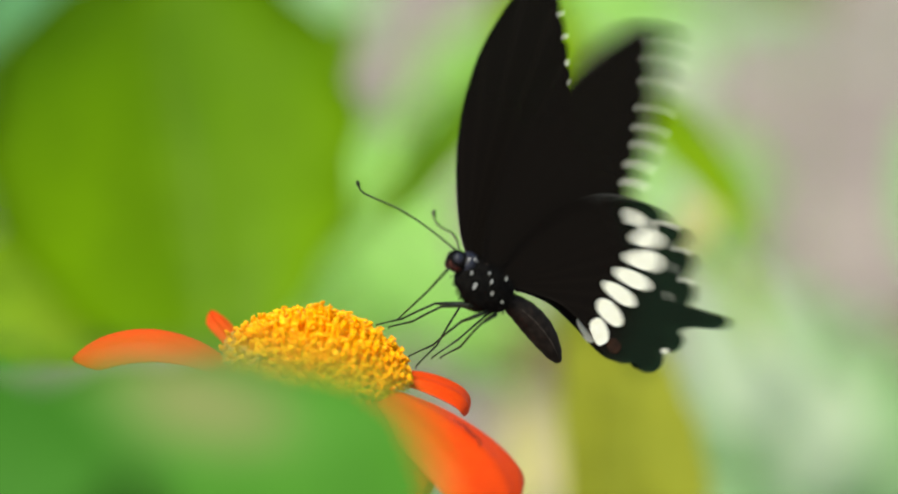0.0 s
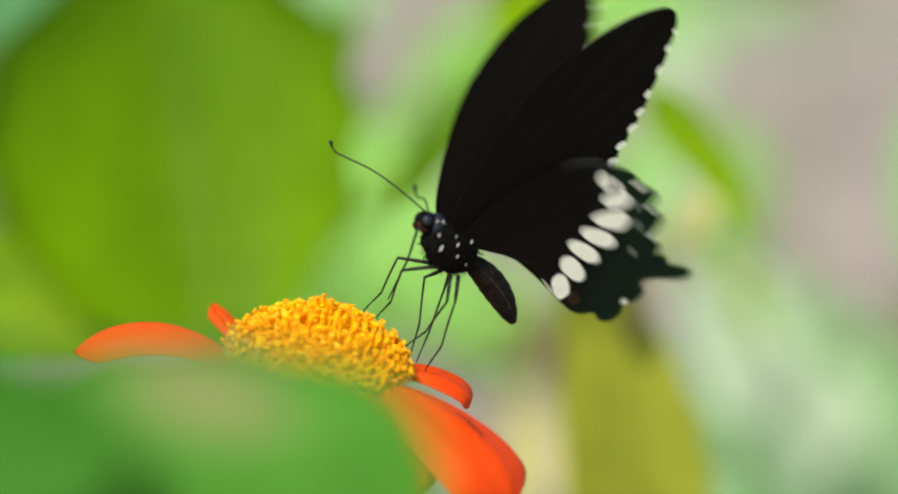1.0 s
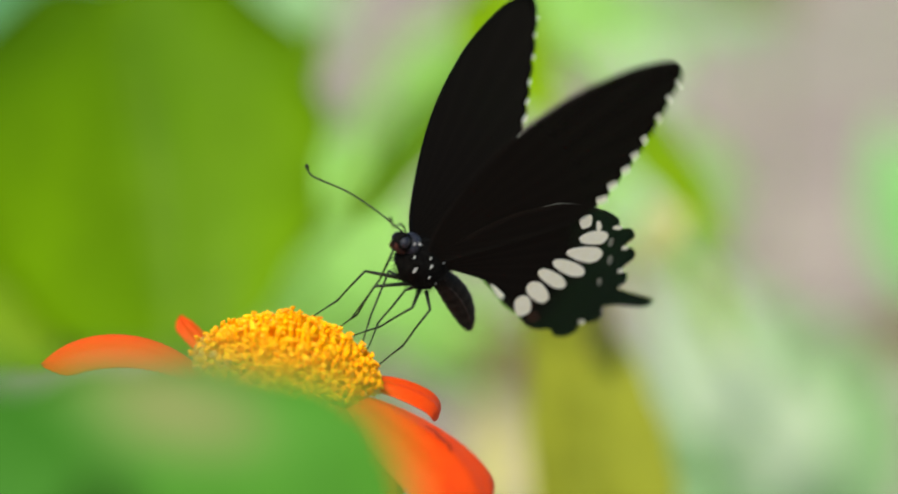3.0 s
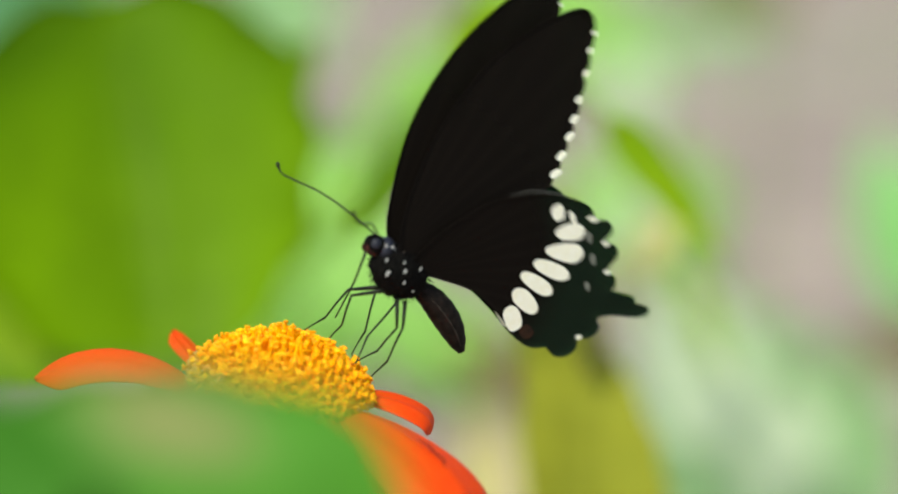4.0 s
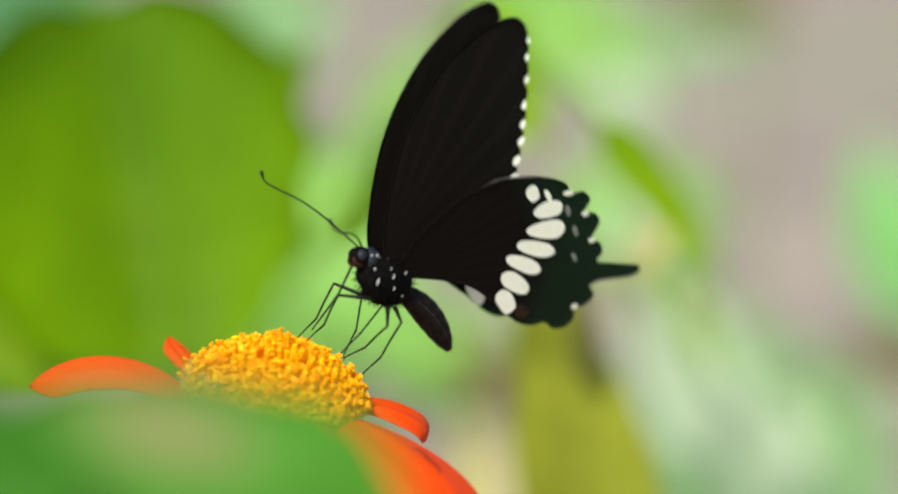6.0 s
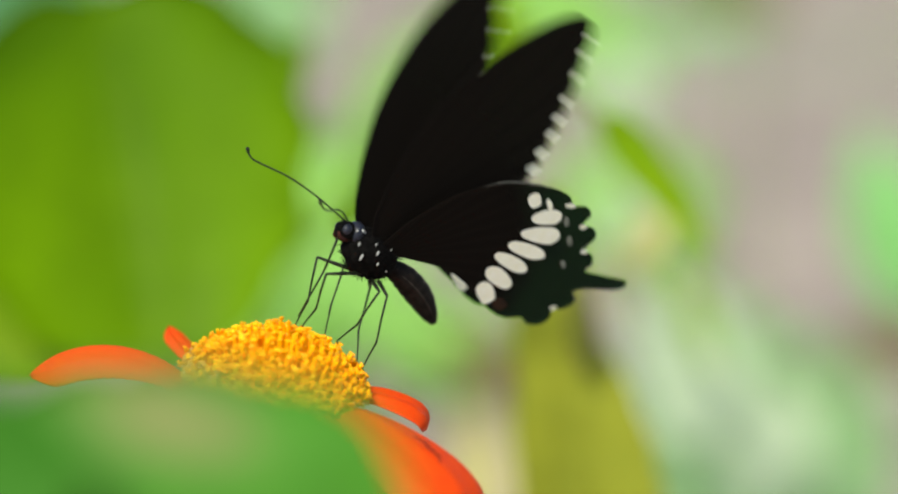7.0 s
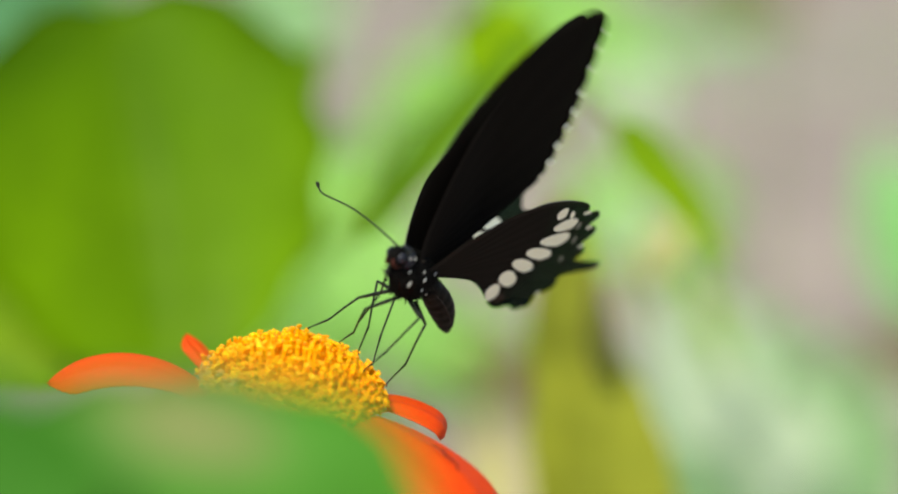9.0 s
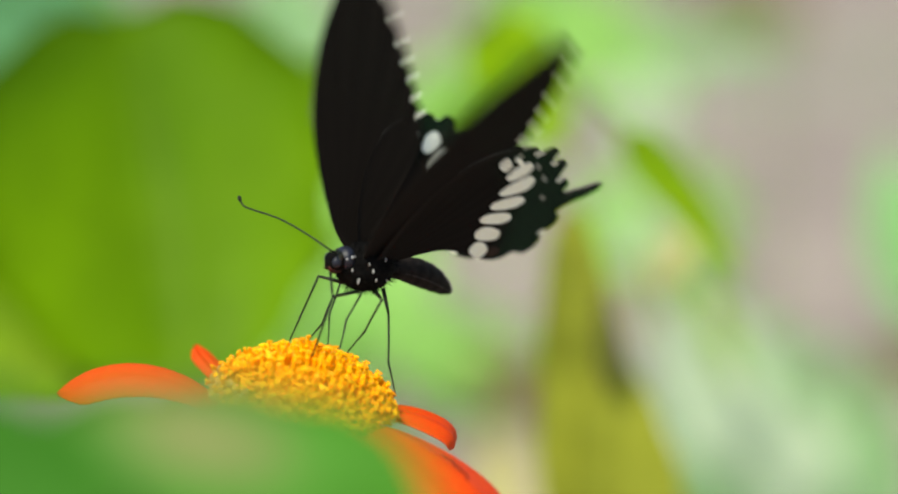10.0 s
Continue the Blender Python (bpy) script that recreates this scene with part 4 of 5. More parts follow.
# seconds; body: place in millimetres, yaw, pitch, roll; then flap, twist, sweep of each wing
FLIGHT = [
    (0, 4.7, 404.6, -6.8, 31.3, 25.7, -2.7, 7.8, 0.7, 6, 10.9, 1.8, -8, 8.7, -1.6, 22.1, 13.7, -1.2, -6.8),
    (0.03, 4.7, 404.6, -6.8, 31.3, 25.7, -2.7, -20.2, 0.7, 6, -13.1, 1.8, -8, 4.7, -1.6, 22.1, 13.7, -1.2, -6.8),
    (0.1, 3.7, 409.5, -9.8, 41.6, 18.9, -17.4, 3.5, 4.9, -1.8, 22.3, -4.9, -5.5, 5.9, 0.9, 6.8, 10.9, 0.2, -4.7),
    (0.2, 5, 412.6, -7.2, 43.2, 8.1, -8.1, 7.2, -0.9, -25.4, 43.5, -1.1, -12, 21.8, -4.4, 6.2, 26.8, -3.9, -10.3),
    (0.3, 3.5, 410.8, -9.1, 33.5, 18.1, -9.6, 23, -0.1, 1.3, 23.3, -1.4, -7.6, 24.7, -0.2, 8.8, 29.7, -0.3, -6.5),
    (0.4, 4.3, 412.2, -5.9, 39.1, 29.7, -25.1, 38.8, -4.1, 16.5, 33.8, -3.4, -6.1, 36.6, -6.6, 13, 41.6, -6, -5.2),
    (0.47, 1.2, 413.4, -4.2, 29.8, 18.3, -5.3, 15.5, -3, -5.1, 15.3, 2.1, -13.8, 19.6, -4.1, 11, 29.6, -3.3, -11.7),
    (0.5, 1.2, 413.4, -4.2, 29.8, 18.3, -5.3, 24.5, -3, -5.1, 23.3, 2.1, -13.8, 24.6, -4.1, 11, 29.6, -3.3, -11.7),
    (0.53, 1.2, 413.4, -4.2, 29.8, 18.3, -5.3, 33.5, -3, -5.1, 31.3, 2.1, -13.8, 29.6, -4.1, 11, 29.6, -3.3, -11.7),
    (0.6, -0.5, 411.1, -4.7, 43.6, 17, -21, 26.8, -5.1, 19, 23.6, 1.2, -5.5, 28.7, -0.1, 16.5, 33.7, 0.1, -4.7),
    (0.7, -0.7, 412.8, -3.5, 39.4, 11.5, -19.5, 34.4, -5.2, 15, 29.7, -1, -11.5, 39.5, -2.1, 10.6, 44.5, -1.9, -9.8),
    (0.8, 1, 412.7, -2.4, 49, 25.8, -17.9, 4.5, -12.5, 1.7, 27.2, -9.5, -1.3, 13.6, -0.3, 2.7, 18.6, -1.3, -1.1),
    (0.9, 1.2, 413.6, -1.7, 41.9, 25.8, -21.2, 33.5, -4.4, 16.7, 30.4, -2.2, -3, 32.7, -0.7, 3.8, 37.7, -0.8, -2.5),
    (0.97, -1.2, 406.3, -1.7, 39.6, 25.9, -10.2, 14.4, 4.8, 3.8, 3.8, 2, -3.8, -0.5, 5, 5.4, 13.5, 4.4, -3.3),
    (1, -1.2, 406.3, -1.7, 39.6, 25.9, -10.2, 17.4, 4.8, 3.8, 18.8, 2, -3.8, 8.5, 5, 5.4, 13.5, 4.4, -3.3),
    (1.03, -1.2, 406.3, -1.7, 39.6, 25.9, -10.2, 20.4, 4.8, 3.8, 33.8, 2, -3.8, 17.5, 5, 5.4, 13.5, 4.4, -3.3),
    (1.1, 0.3, 410.7, -1.1, 49.6, 35.6, -15.4, -5.9, -12.4, 8.3, 17.4, -1.2, -1.4, 2.9, 0.3, 10.3, 7.9, 0.2, -1.2),
    (1.2, -0.5, 408.7, -0.6, 42.8, 27.3, -22.1, 38.1, 1.7, 9.5, 32.2, 4.4, -5.3, 40.8, -2, 11.1, 45.8, -1.2, -4.5),
    (1.3, 0.5, 410.8, -3.6, 38.4, 11.3, -14.3, 34, -8.3, 3.3, 33.1, 1, -14, 32.9, -0.9, -0.7, 37.9, -0.6, -11.9),
    (1.4, -1.3, 409.9, -5, 41.4, 17, -22.4, 32, 0.6, 24.6, 21.8, -0.6, -3.8, 34.8, -1.4, 2.3, 39.8, -1.2, -3.2),
    (1.47, -3.6, 410.2, -2.8, 41, 10.3, -22.8, 38.8, -3.8, 12.6, 27.4, 2, -8.1, 31, -6.3, 2, 30, -5.1, -6.9),
    (1.5, -3.6, 410.2, -2.8, 41, 10.3, -22.8, 24.8, -3.8, 12.6, 21.8, 2, -8.1, 25, -6.3, 2, 30, -5.1, -6.9),
    (1.53, -3.6, 410.2, -2.8, 41, 10.3, -22.8, 10.8, -3.8, 12.6, 16.2, 2, -8.1, 19, -6.3, 2, 30, -5.1, -6.9),
    (1.6, -2.1, 410.8, -3.5, 33.8, 18.3, -21.8, 11.5, -5.6, 17.7, 12.5, 4.1, -3.4, 8, 1, 9, 13, 1.3, -2.9),
    (1.7, 0.4, 413.9, -2.2, 51.8, 17, -21.2, 26.6, -8.8, 26.7, 21.3, -1.4, -3.7, 29.6, -1.4, -4.8, 34.6, -1.3, -3.2),
    (1.8, 3.8, 412.4, -3.4, 50.7, 21.5, -24.2, 23, 3.2, -11, 34.6, 0.8, -5.4, 29.3, -3.1, -3.9, 34.3, -2.6, -4.6),
    (1.9, 3, 410.6, -3.8, 50.7, 24.2, -25.2, 21.5, -7.5, 7.7, 24.2, -3, -4.3, 20.4, 0.4, 3.9, 25.4, -0, -3.7),
    (1.97, 3, 415.3, -4.4, 43.4, 25.2, -24.1, 58.8, -3.6, 15.5, 48.5, 2.8, -9.3, 44.8, -2, 1.5, 31.8, -13.7, 0),
    (2, 3, 415.3, -4.4, 43.4, 25.2, -24.1, 32.8, -3.6, 15.5, 26.5, 2.8, -9.3, 26.8, -2, 1.5, 31.8, -13.7, 0),
    (2.03, 3, 415.3, -4.4, 43.4, 25.2, -24.1, 6.8, -3.6, 15.5, 4.5, 2.8, -9.3, 8.8, -2, 1.5, 31.8, -13.7, 0),
    (2.1, 3.3, 414.5, -3.8, 47.5, 21.8, -23.6, 32.5, -3.8, 19.2, 30.3, -4.9, -8.1, 34.9, -1.5, 3.7, 39.9, -1.8, -6.9),
    (2.2, 3.9, 412.3, -3.9, 53.1, 27.7, -24.1, 13, 11.9, -8.7, 27.2, -3.9, -3.3, 6.8, 1.4, 8.2, 11.8, 0.7, -2.8),
    (2.3, 3.4, 417.4, -4.1, 48.9, 28.6, -37.4, 24.3, 7, 25.4, 15.9, -1, -3.1, 15.8, 1, 8.7, 20.8, 0.7, -2.6),
    (2.4, -1.4, 411.5, -0.4, 39.6, 25.3, -15.6, 30.2, -4.2, 16.7, 26.9, -4.3, -5.7, 30, -0.2, 11.1, 35, -0.7, -4.9),
    (2.47, -2.7, 410.4, -0.4, 33.8, 12.2, -14.4, 21.6, 0.9, 2.7, 14.1, 5.7, -10.6, 28.6, -4, 7.3, 39.6, -11.2, -0.1),
    (2.5, -2.7, 410.4, -0.4, 33.8, 12.2, -14.4, 33.6, 0.9, 2.7, 28.1, 5.7, -10.6, 34.6, -4, 7.3, 39.6, -11.2, -0.1),
    (2.53, -2.7, 410.4, -0.4, 33.8, 12.2, -14.4, 45.6, 0.9, 2.7, 42.1, 5.7, -10.6, 40.6, -4, 7.3, 39.6, -11.2, -0.1),
    (2.6, -2.1, 410.9, -2, 42.9, 9.9, -21.7, 24.7, -15.9, 23.8, 25.1, -1.4, -3.4, 25.3, -0.4, -3.8, 30.3, -0.5, -2.9),
    (2.7, -1.2, 412.3, -2.9, 49.2, 16.5, -22.8, 24.8, -10.2, 21.3, 21.5, -3, -1.5, 29.8, -1.7, -4.5, 34.8, -1.8, -1.3),
    (2.8, -1.2, 412.8, -2.4, 51.3, 16.3, -22.2, 25.4, -9.5, 23.9, 21.3, -2.2, -2.6, 29.4, -1.5, -4.4, 34.4, -1.5, -2.2),
    (2.9, 0.4, 411.8, -2.7, 52.2, 19.2, -23.4, 23, 3.2, -11, 34.6, 0.8, -5.4, 29.3, -3.1, -3.9, 34.3, -2.6, -4.6),
    (3, -0.7, 410.1, -2.5, 51.1, 21.2, -23.9, 21.5, -7.5, 7.7, 24.2, -3, -4.3, 20.4, 0.4, 3.9, 25.4, -0, -3.7),
    (3.1, -1.2, 411.9, -2.5, 45.3, 23.1, -21.9, 32.8, -3.6, 15.5, 26.5, 2.8, -9.3, 26.8, -16.4, 3.5, 31.8, -13.7, -7.9),
    (3.2, -0.9, 411, -1.9, 48.7, 22.9, -22.2, 32.5, -3.8, 19.2, 30.3, -4.9, -8.1, 34.9, -1.5, 3.7, 39.9, -1.8, -6.9),
    (3.3, 0, 409.3, -1.8, 53.4, 29.9, -23.3, 13, 11.9, -8.7, 27.2, -3.9, -3.3, 6.8, 1.4, 8.2, 11.8, 0.7, -2.8),
    (3.4, 0.1, 411.7, -1.7, 51.4, 34.2, -31.6, 24.3, 7, 25.4, 15.9, -1, -3.1, 15.8, 1, 8.7, 20.8, 0.7, -2.6),
    (3.5, -2.5, 407.9, 0.7, 45.2, 35.1, -18.7, 30.2, -4.2, 16.7, 26.9, -4.3, -5.7, 30, -0.2, 11.1, 35, -0.7, -4.9),
    (3.6, -2.9, 407, 0.9, 41.9, 29.3, -18.1, 33.6, 0.9, 2.7, 28.1, 5.7, -10.6, 34.6, -14, 7.3, 39.6, -11.2, -9.1),
    (3.7, -1.7, 407.5, -0.1, 48.3, 32.6, -22.9, 14.7, -12.4, 19.5, 17.4, -2.3, -1.6, 15.2, 0, 4.5, 20.2, -0.2, -1.4),
    (3.8, -1.3, 407.9, 0, 48.3, 35.7, -23.1, 4.2, -8.9, 15, 9.4, -3.2, 0.3, 4.4, 0.5, 13.3, 9.4, 0.1, 0.2),
    (3.9, -1.9, 415.3, 0.5, 51.7, 28.4, -29.3, 30.3, -4, 18.5, 26.4, -5.6, -2.8, 34.2, -6.3, 2.6, 39.2, -6, -2.4),
    (3.97, -3.3, 404.6, -1.4, 36.7, 28.7, -15.9, -3.3, -1.4, 9.6, 5.4, 1.6, -3.4, -1.6, 2.6, 16.9, 6.4, 2.4, -2.9),
    (4, -3.3, 404.6, -1.4, 36.7, 28.7, -15.9, 0.7, -1.4, 9.6, 12.4, 1.6, -3.4, 1.4, 2.6, 16.9, 6.4, 2.4, -2.9),
    (4.03, -3.3, 404.6, -1.4, 36.7, 28.7, -15.9, 4.7, -1.4, 9.6, 19.4, 1.6, -3.4, 4.4, 2.6, 16.9, 6.4, 2.4, -2.9),
    (4.1, -3.7, 407.4, -3.4, 34.7, 20.5, -14.2, -4.4, -2.9, 6.2, 12.2, -1.3, -4.2, 0.7, 0.4, 13.2, 5.7, 0.2, -3.6),
    (4.2, -3.9, 409.4, -3.7, 40.5, 18.8, -18.2, 10.9, -0.8, 2.7, 17.9, -2.5, -1.8, 9.1, 1, 6.9, 14.1, 0.6, -1.6),
    (4.3, -3.1, 405.1, -4, 37.4, 17.8, -14, -0.8, -6.8, 3.7, 15.5, -2.3, -4.9, 0.3, 1, 9.8, 5.3, 0.6, -4.1),
    (4.4, -1.3, 412.6, -0.6, 40.7, 29.1, -25.1, 29.9, 4.2, 9.8, 25.4, 3.1, -8.1, 22.5, 1, 2.5, 27.5, 1.2, -6.9),
    (4.47, -3.9, 408.5, -0.7, 32.8, 30, -14.7, 5, 1.9, 4.5, 13.6, 0.9, -3.6, -1.8, 8.3, 10.7, 8.2, 7.1, -3.1),
    (4.5, -3.9, 408.5, -0.7, 32.8, 30, -14.7, 8, 1.9, 4.5, 14.8, 0.9, -3.6, 3.2, 8.3, 10.7, 8.2, 7.1, -3.1),
    (4.53, -3.9, 408.5, -0.7, 32.8, 30, -14.7, 11, 1.9, 4.5, 16, 0.9, -3.6, 8.2, 8.3, 10.7, 8.2, 7.1, -3.1),
    (4.6, -4.5, 409.7, -2.2, 34.5, 11.9, -12.5, 24.9, -1.6, 5.7, 24.2, 0.4, -5.5, 21.8, 0.3, 8.9, 26.8, 0.3, -4.7),
    (4.7, -5.9, 411.6, -1.8, 37.5, 9.4, -14.4, 26.5, -2.5, 8.2, 22.1, 3.3, -8.4, 28.9, -1.5, 9.4, 33.9, -0.9, -7.2),
    (4.8, -3, 406.8, 0.2, 32.6, 35.6, -10.9, 8.5, -8.3, 11.5, 9.6, -4.4, -4.1, 8.1, 0.4, 12.7, 13.1, -0.1, -3.5),
    (4.9, -4.2, 410.5, 0.7, 42.8, 24, -11.9, 10.5, -9.1, 3.6, 13.4, -7.6, -7.5, 21.3, -1.3, 0.6, 26.3, -1.9, -6.4),
    (4.97, -4.6, 408, -0.2, 30.9, 28.9, -6, 19.7, 5.7, 6, 22.6, 1.8, -0.9, 13.5, 8.9, 10.9, 9.5, 7.7, -0.7),
    (5, -4.6, 408, -0.2, 30.9, 28.9, -6, 10.7, 5.7, 6, 13.6, 1.8, -0.9, 4.5, 8.9, 10.9, 9.5, 7.7, -0.7),
    (5.03, -4.6, 408, -0.2, 30.9, 28.9, -6, 1.7, 5.7, 6, 4.6, 1.8, -0.9, -4.5, 8.9, 10.9, 9.5, 7.7, -0.7),
    (5.1, -3, 407.6, 0.3, 34, 27.8, -0.8, 4.5, -5.3, 8.1, 15.9, -2.5, -2.2, 6.3, 0.3, 14.3, 11.3, -0, -1.9),
    (5.2, -4.7, 410.9, -2.5, 31.3, 11.3, -15.9, 25.9, -6, 8.8, 22.3, 2.9, -12.8, 22.6, 0.5, 2.6, 27.6, 0.7, -10.9),
    (5.3, -4.9, 410.6, -3.7, 37.9, 14.1, -19.7, 25.7, -4.2, 12.8, 21.4, -1, -4.2, 21, 0.6, 5.3, 26, 0.4, -3.6),
    (5.4, -2.2, 411.4, 0.1, 41.6, 20.9, -22.9, 32.1, -6, 13, 25.2, 1.1, -8.5, 37.5, 0.1, 7.8, 42.5, 0.2, -7.2),
    (5.47, -4.5, 413.7, 0.1, 24.2, 23.2, -18, 29.1, 1.1, 3.2, 20.8, 4.3, -10.1, 29.1, 2, 16, 31.1, -5.5, -8.6),
    (5.5, -4.5, 413.7, 0.1, 24.2, 23.2, -18, 26.1, 1.1, 3.2, 19.6, 4.3, -10.1, 26.1, 2, 16, 31.1, -5.5, -8.6),
    (5.53, -4.5, 413.7, 0.1, 24.2, 23.2, -18, 23.1, 1.1, 3.2, 18.4, 4.3, -10.1, 23.1, 2, 16, 31.1, -5.5, -8.6),
    (5.6, -5.7, 410, -1.8, 39.9, 19, -6.1, 8.6, -9.7, 5.3, 22.6, -5.9, -0.6, 14.6, 0, 9.4, 19.6, -0.6, -0.5),
    (5.7, -4.6, 409.8, -2.9, 41.7, 17, -7.5, 2.7, -9.9, -1.5, 22.3, -7.6, -3.6, 15.7, -0.7, 6.9, 20.7, -1.4, -3),
    (5.8, -3.7, 409.9, -3.3, 43.7, 17, -6.7, 5.2, -10.1, 2.8, 21.1, -6.5, -1.3, 17.1, -0.7, 5.7, 22.1, -1.3, -1.1),
    (5.9, -4.9, 410.2, -3.1, 40.5, 19, -7, 15.3, -1.8, 3.4, 29.6, -2.5, -3.1, 4.7, -3.5, 12.4, 9.7, -3.3, -2.6),
    (6, -4.7, 408.5, -1.7, 43.1, 22.2, -5.4, -3.8, -7.9, 3.1, 24.1, -4.4, 3.7, 3.4, 0.6, 7.8, 8.4, -0, 3.1),
    (6.1, -4.9, 410.5, -0.7, 42.8, 17.6, -11.7, 26.8, -3.2, 17.9, 16.3, 1.6, -3.1, 27, -0.5, -3.8, 32, -0.2, -2.6),
    (6.2, -4.6, 408.9, -1.4, 43.7, 18.3, -11.6, 26.3, -0.6, 24.5, 16.5, 4.1, -0.8, 21.9, 0.9, -3.9, 26.9, 1.2, -0.7),
    (6.3, -4.3, 409.2, -2, 43.1, 16.9, -9.8, 34.1, 0.1, 13, 25.5, 2.8, -5.5, 33.1, 4.7, 0.7, 38.1, 4.3, -4.7),
    (6.4, -5.5, 409.3, -2.6, 36.9, 19.4, -7.4, 26.5, 5.8, 7.5, 22.5, 2.9, -3.2, 21.9, 0.1, 10.1, 26.9, 0.4, -2.7),
    (6.5, -4.1, 409.2, -2.1, 42.7, 16.5, -10.2, 37.4, -3, 17.5, 31.9, 0.7, -2.9, 34.7, 6.6, 4.9, 39.7, 5.7, -2.5),
    (6.6, -1.6, 408.6, -0.5, 46.2, 25.2, -7.7, 36.3, -0.6, 4.7, 33.1, -0.6, -6.1, 33.6, -2.2, 6.8, 38.6, -1.9, -5.2),
    (6.7, -3.9, 408.3, -1.1, 45.7, 20.9, -7.3, 1.5, -1.2, 2.5, 22.3, -4.3, -0.5, 6.6, 0.5, 7.8, 11.6, -0, -0.4),
    (6.8, -3.6, 408.6, -1, 44.9, 21.9, -9.5, -1.4, -6.5, 6.4, 22.8, -5.3, 2, 4.7, 0.4, 9.9, 9.7, -0.2, 1.7),
    (6.9, -3, 410.9, -0.5, 51, 20.6, -9.9, 7.8, -10.5, 6.9, 19.8, -5.4, 0.8, 18.8, -0.8, 4.4, 23.8, -1.3, 0.7),
    (6.97, -7.2, 411.6, 0.8, 41.4, 22.3, -13.3, 5.3, -1.8, 3.4, 25.6, -2.5, -3.1, -8.3, -3.5, 10.6, 9.7, -3.3, -2.6),
    (7, -7.2, 411.6, 0.8, 41.4, 22.3, -13.3, 15.3, -1.8, 3.4, 29.6, -2.5, -3.1, 4.7, -3.5, 10.6, 9.7, -3.3, -2.6),
    (7.03, -7.2, 411.6, 0.8, 41.4, 22.3, -13.3, 25.3, -1.8, 3.4, 33.6, -2.5, -3.1, 17.7, -3.5, 10.6, 9.7, -3.3, -2.6),
    (7.1, -7.2, 409.2, 2.9, 44.6, 25.2, -10.8, -3.8, -7.9, 3.1, 24.1, -4.4, 3.7, 3.4, 0.6, 7.8, 8.4, -0, 3.1),
    (7.2, -8.8, 413.3, 4.1, 41.1, 15.1, -21.4, 26.8, -3.2, 17.9, 16.3, 1.6, -3.1, 27, -0.5, -3.8, 32, -0.2, -2.6),
    (7.3, -9.3, 411.1, 2.6, 40.1, 13, -21.5, 26.3, -0.6, 24.5, 16.5, 4.1, -0.8, 21.9, 0.9, -3.9, 26.9, 1.2, -0.7),
    (7.4, -8.6, 411.8, 1.4, 39, 9.3, -17.6, 34.1, 0.1, 13, 25.5, 2.8, -5.5, 33.1, 4.7, 0.7, 38.1, 4.3, -4.7),
    (7.47, -10.9, 412.6, -0.4, 28.4, 10.5, -12.7, 13.5, 5.8, 7.5, 17.3, 2.9, -3.2, 15.9, 0.1, 8.2, 26.9, 0.4, -2.7),
    (7.5, -10.9, 412.6, -0.4, 28.4, 10.5, -12.7, 26.5, 5.8, 7.5, 22.5, 2.9, -3.2, 21.9, 0.1, 8.2, 26.9, 0.4, -2.7),
    (7.53, -10.9, 412.6, -0.4, 28.4, 10.5, -12.7, 39.5, 5.8, 7.5, 27.7, 2.9, -3.2, 27.9, 0.1, 8.2, 26.9, 0.4, -2.7),
    (7.6, -8, 412.6, -0.4, 38.8, 5.3, -15.7, 37.4, -3, 17.5, 31.9, 0.7, -2.9, 34.7, 6.6, 4.9, 39.7, 5.7, -2.5),
    (7.7, -3.6, 411.7, 1.8, 45.2, 20.3, -10.5, 36.3, -0.6, 4.7, 33.1, -0.6, -6.1, 33.6, -2.2, 6.8, 38.6, -1.9, -5.2),
    (7.8, -7.6, 410.5, 0.1, 48, 12.5, -7, 4.3, 4.1, -1.2, 21.8, -3.2, -2.8, 8.3, 0.6, 5.8, 13.3, 0.2, -2.4),
    (7.9, -5.2, 413.1, 1.5, 51, 18.7, -12.6, 13, -8.3, 4.8, 34, -1.8, -0.3, 19.8, -0.7, -1.5, 24.8, -0.8, -0.2),
    (7.97, -5.8, 410.1, 0.4, 47.1, 22.5, -15.9, 5, 3.4, 4.8, 23.6, 1.8, -1.8, -6.5, 5.4, 8.5, 4.5, 4.8, -3),
    (8, -5.8, 410.1, 0.4, 47.1, 22.5, -15.9, 9, 3.4, 4.8, 25.2, 1.8, -1.8, -0.5, 5.4, 8.5, 4.5, 4.8, -3),
    (8.03, -5.8, 410.1, 0.4, 47.1, 22.5, -15.9, 13, 3.4, 4.8, 26.8, 1.8, -1.8, 5.5, 5.4, 8.5, 4.5, 4.8, -3),
    (8.1, -5.1, 410, 0, 56.7, 20.2, -25.2, 2.6, -5, 6.6, 13.3, -7.9, -0.6, 3.8, 0.9, 9.1, 8.8, -0.1, -0.5),
    (8.2, -6.3, 407.9, -1.7, 44.5, 8.9, -11.9, 18.3, -3.3, 14.6, 20.7, -3, -2.9, 12.9, -3.2, 9.3, 17.9, -3.1, -2.4),
    (8.3, -6.7, 409.5, -2.2, 48.6, 8.9, -13.8, 9.5, -0.3, 2.2, 36.2, -0.7, 0.4, 10, 3.2, 0.6, 15, 2.4, -10.6),
    (8.4, -3.2, 411.5, 1.3, 58.6, 3.8, -33.8, 35.3, -1.6, 12.9, 30.7, 0.1, -7.8, 44.1, -2.1, -9.1, 49.1, -1.5, -16.5),
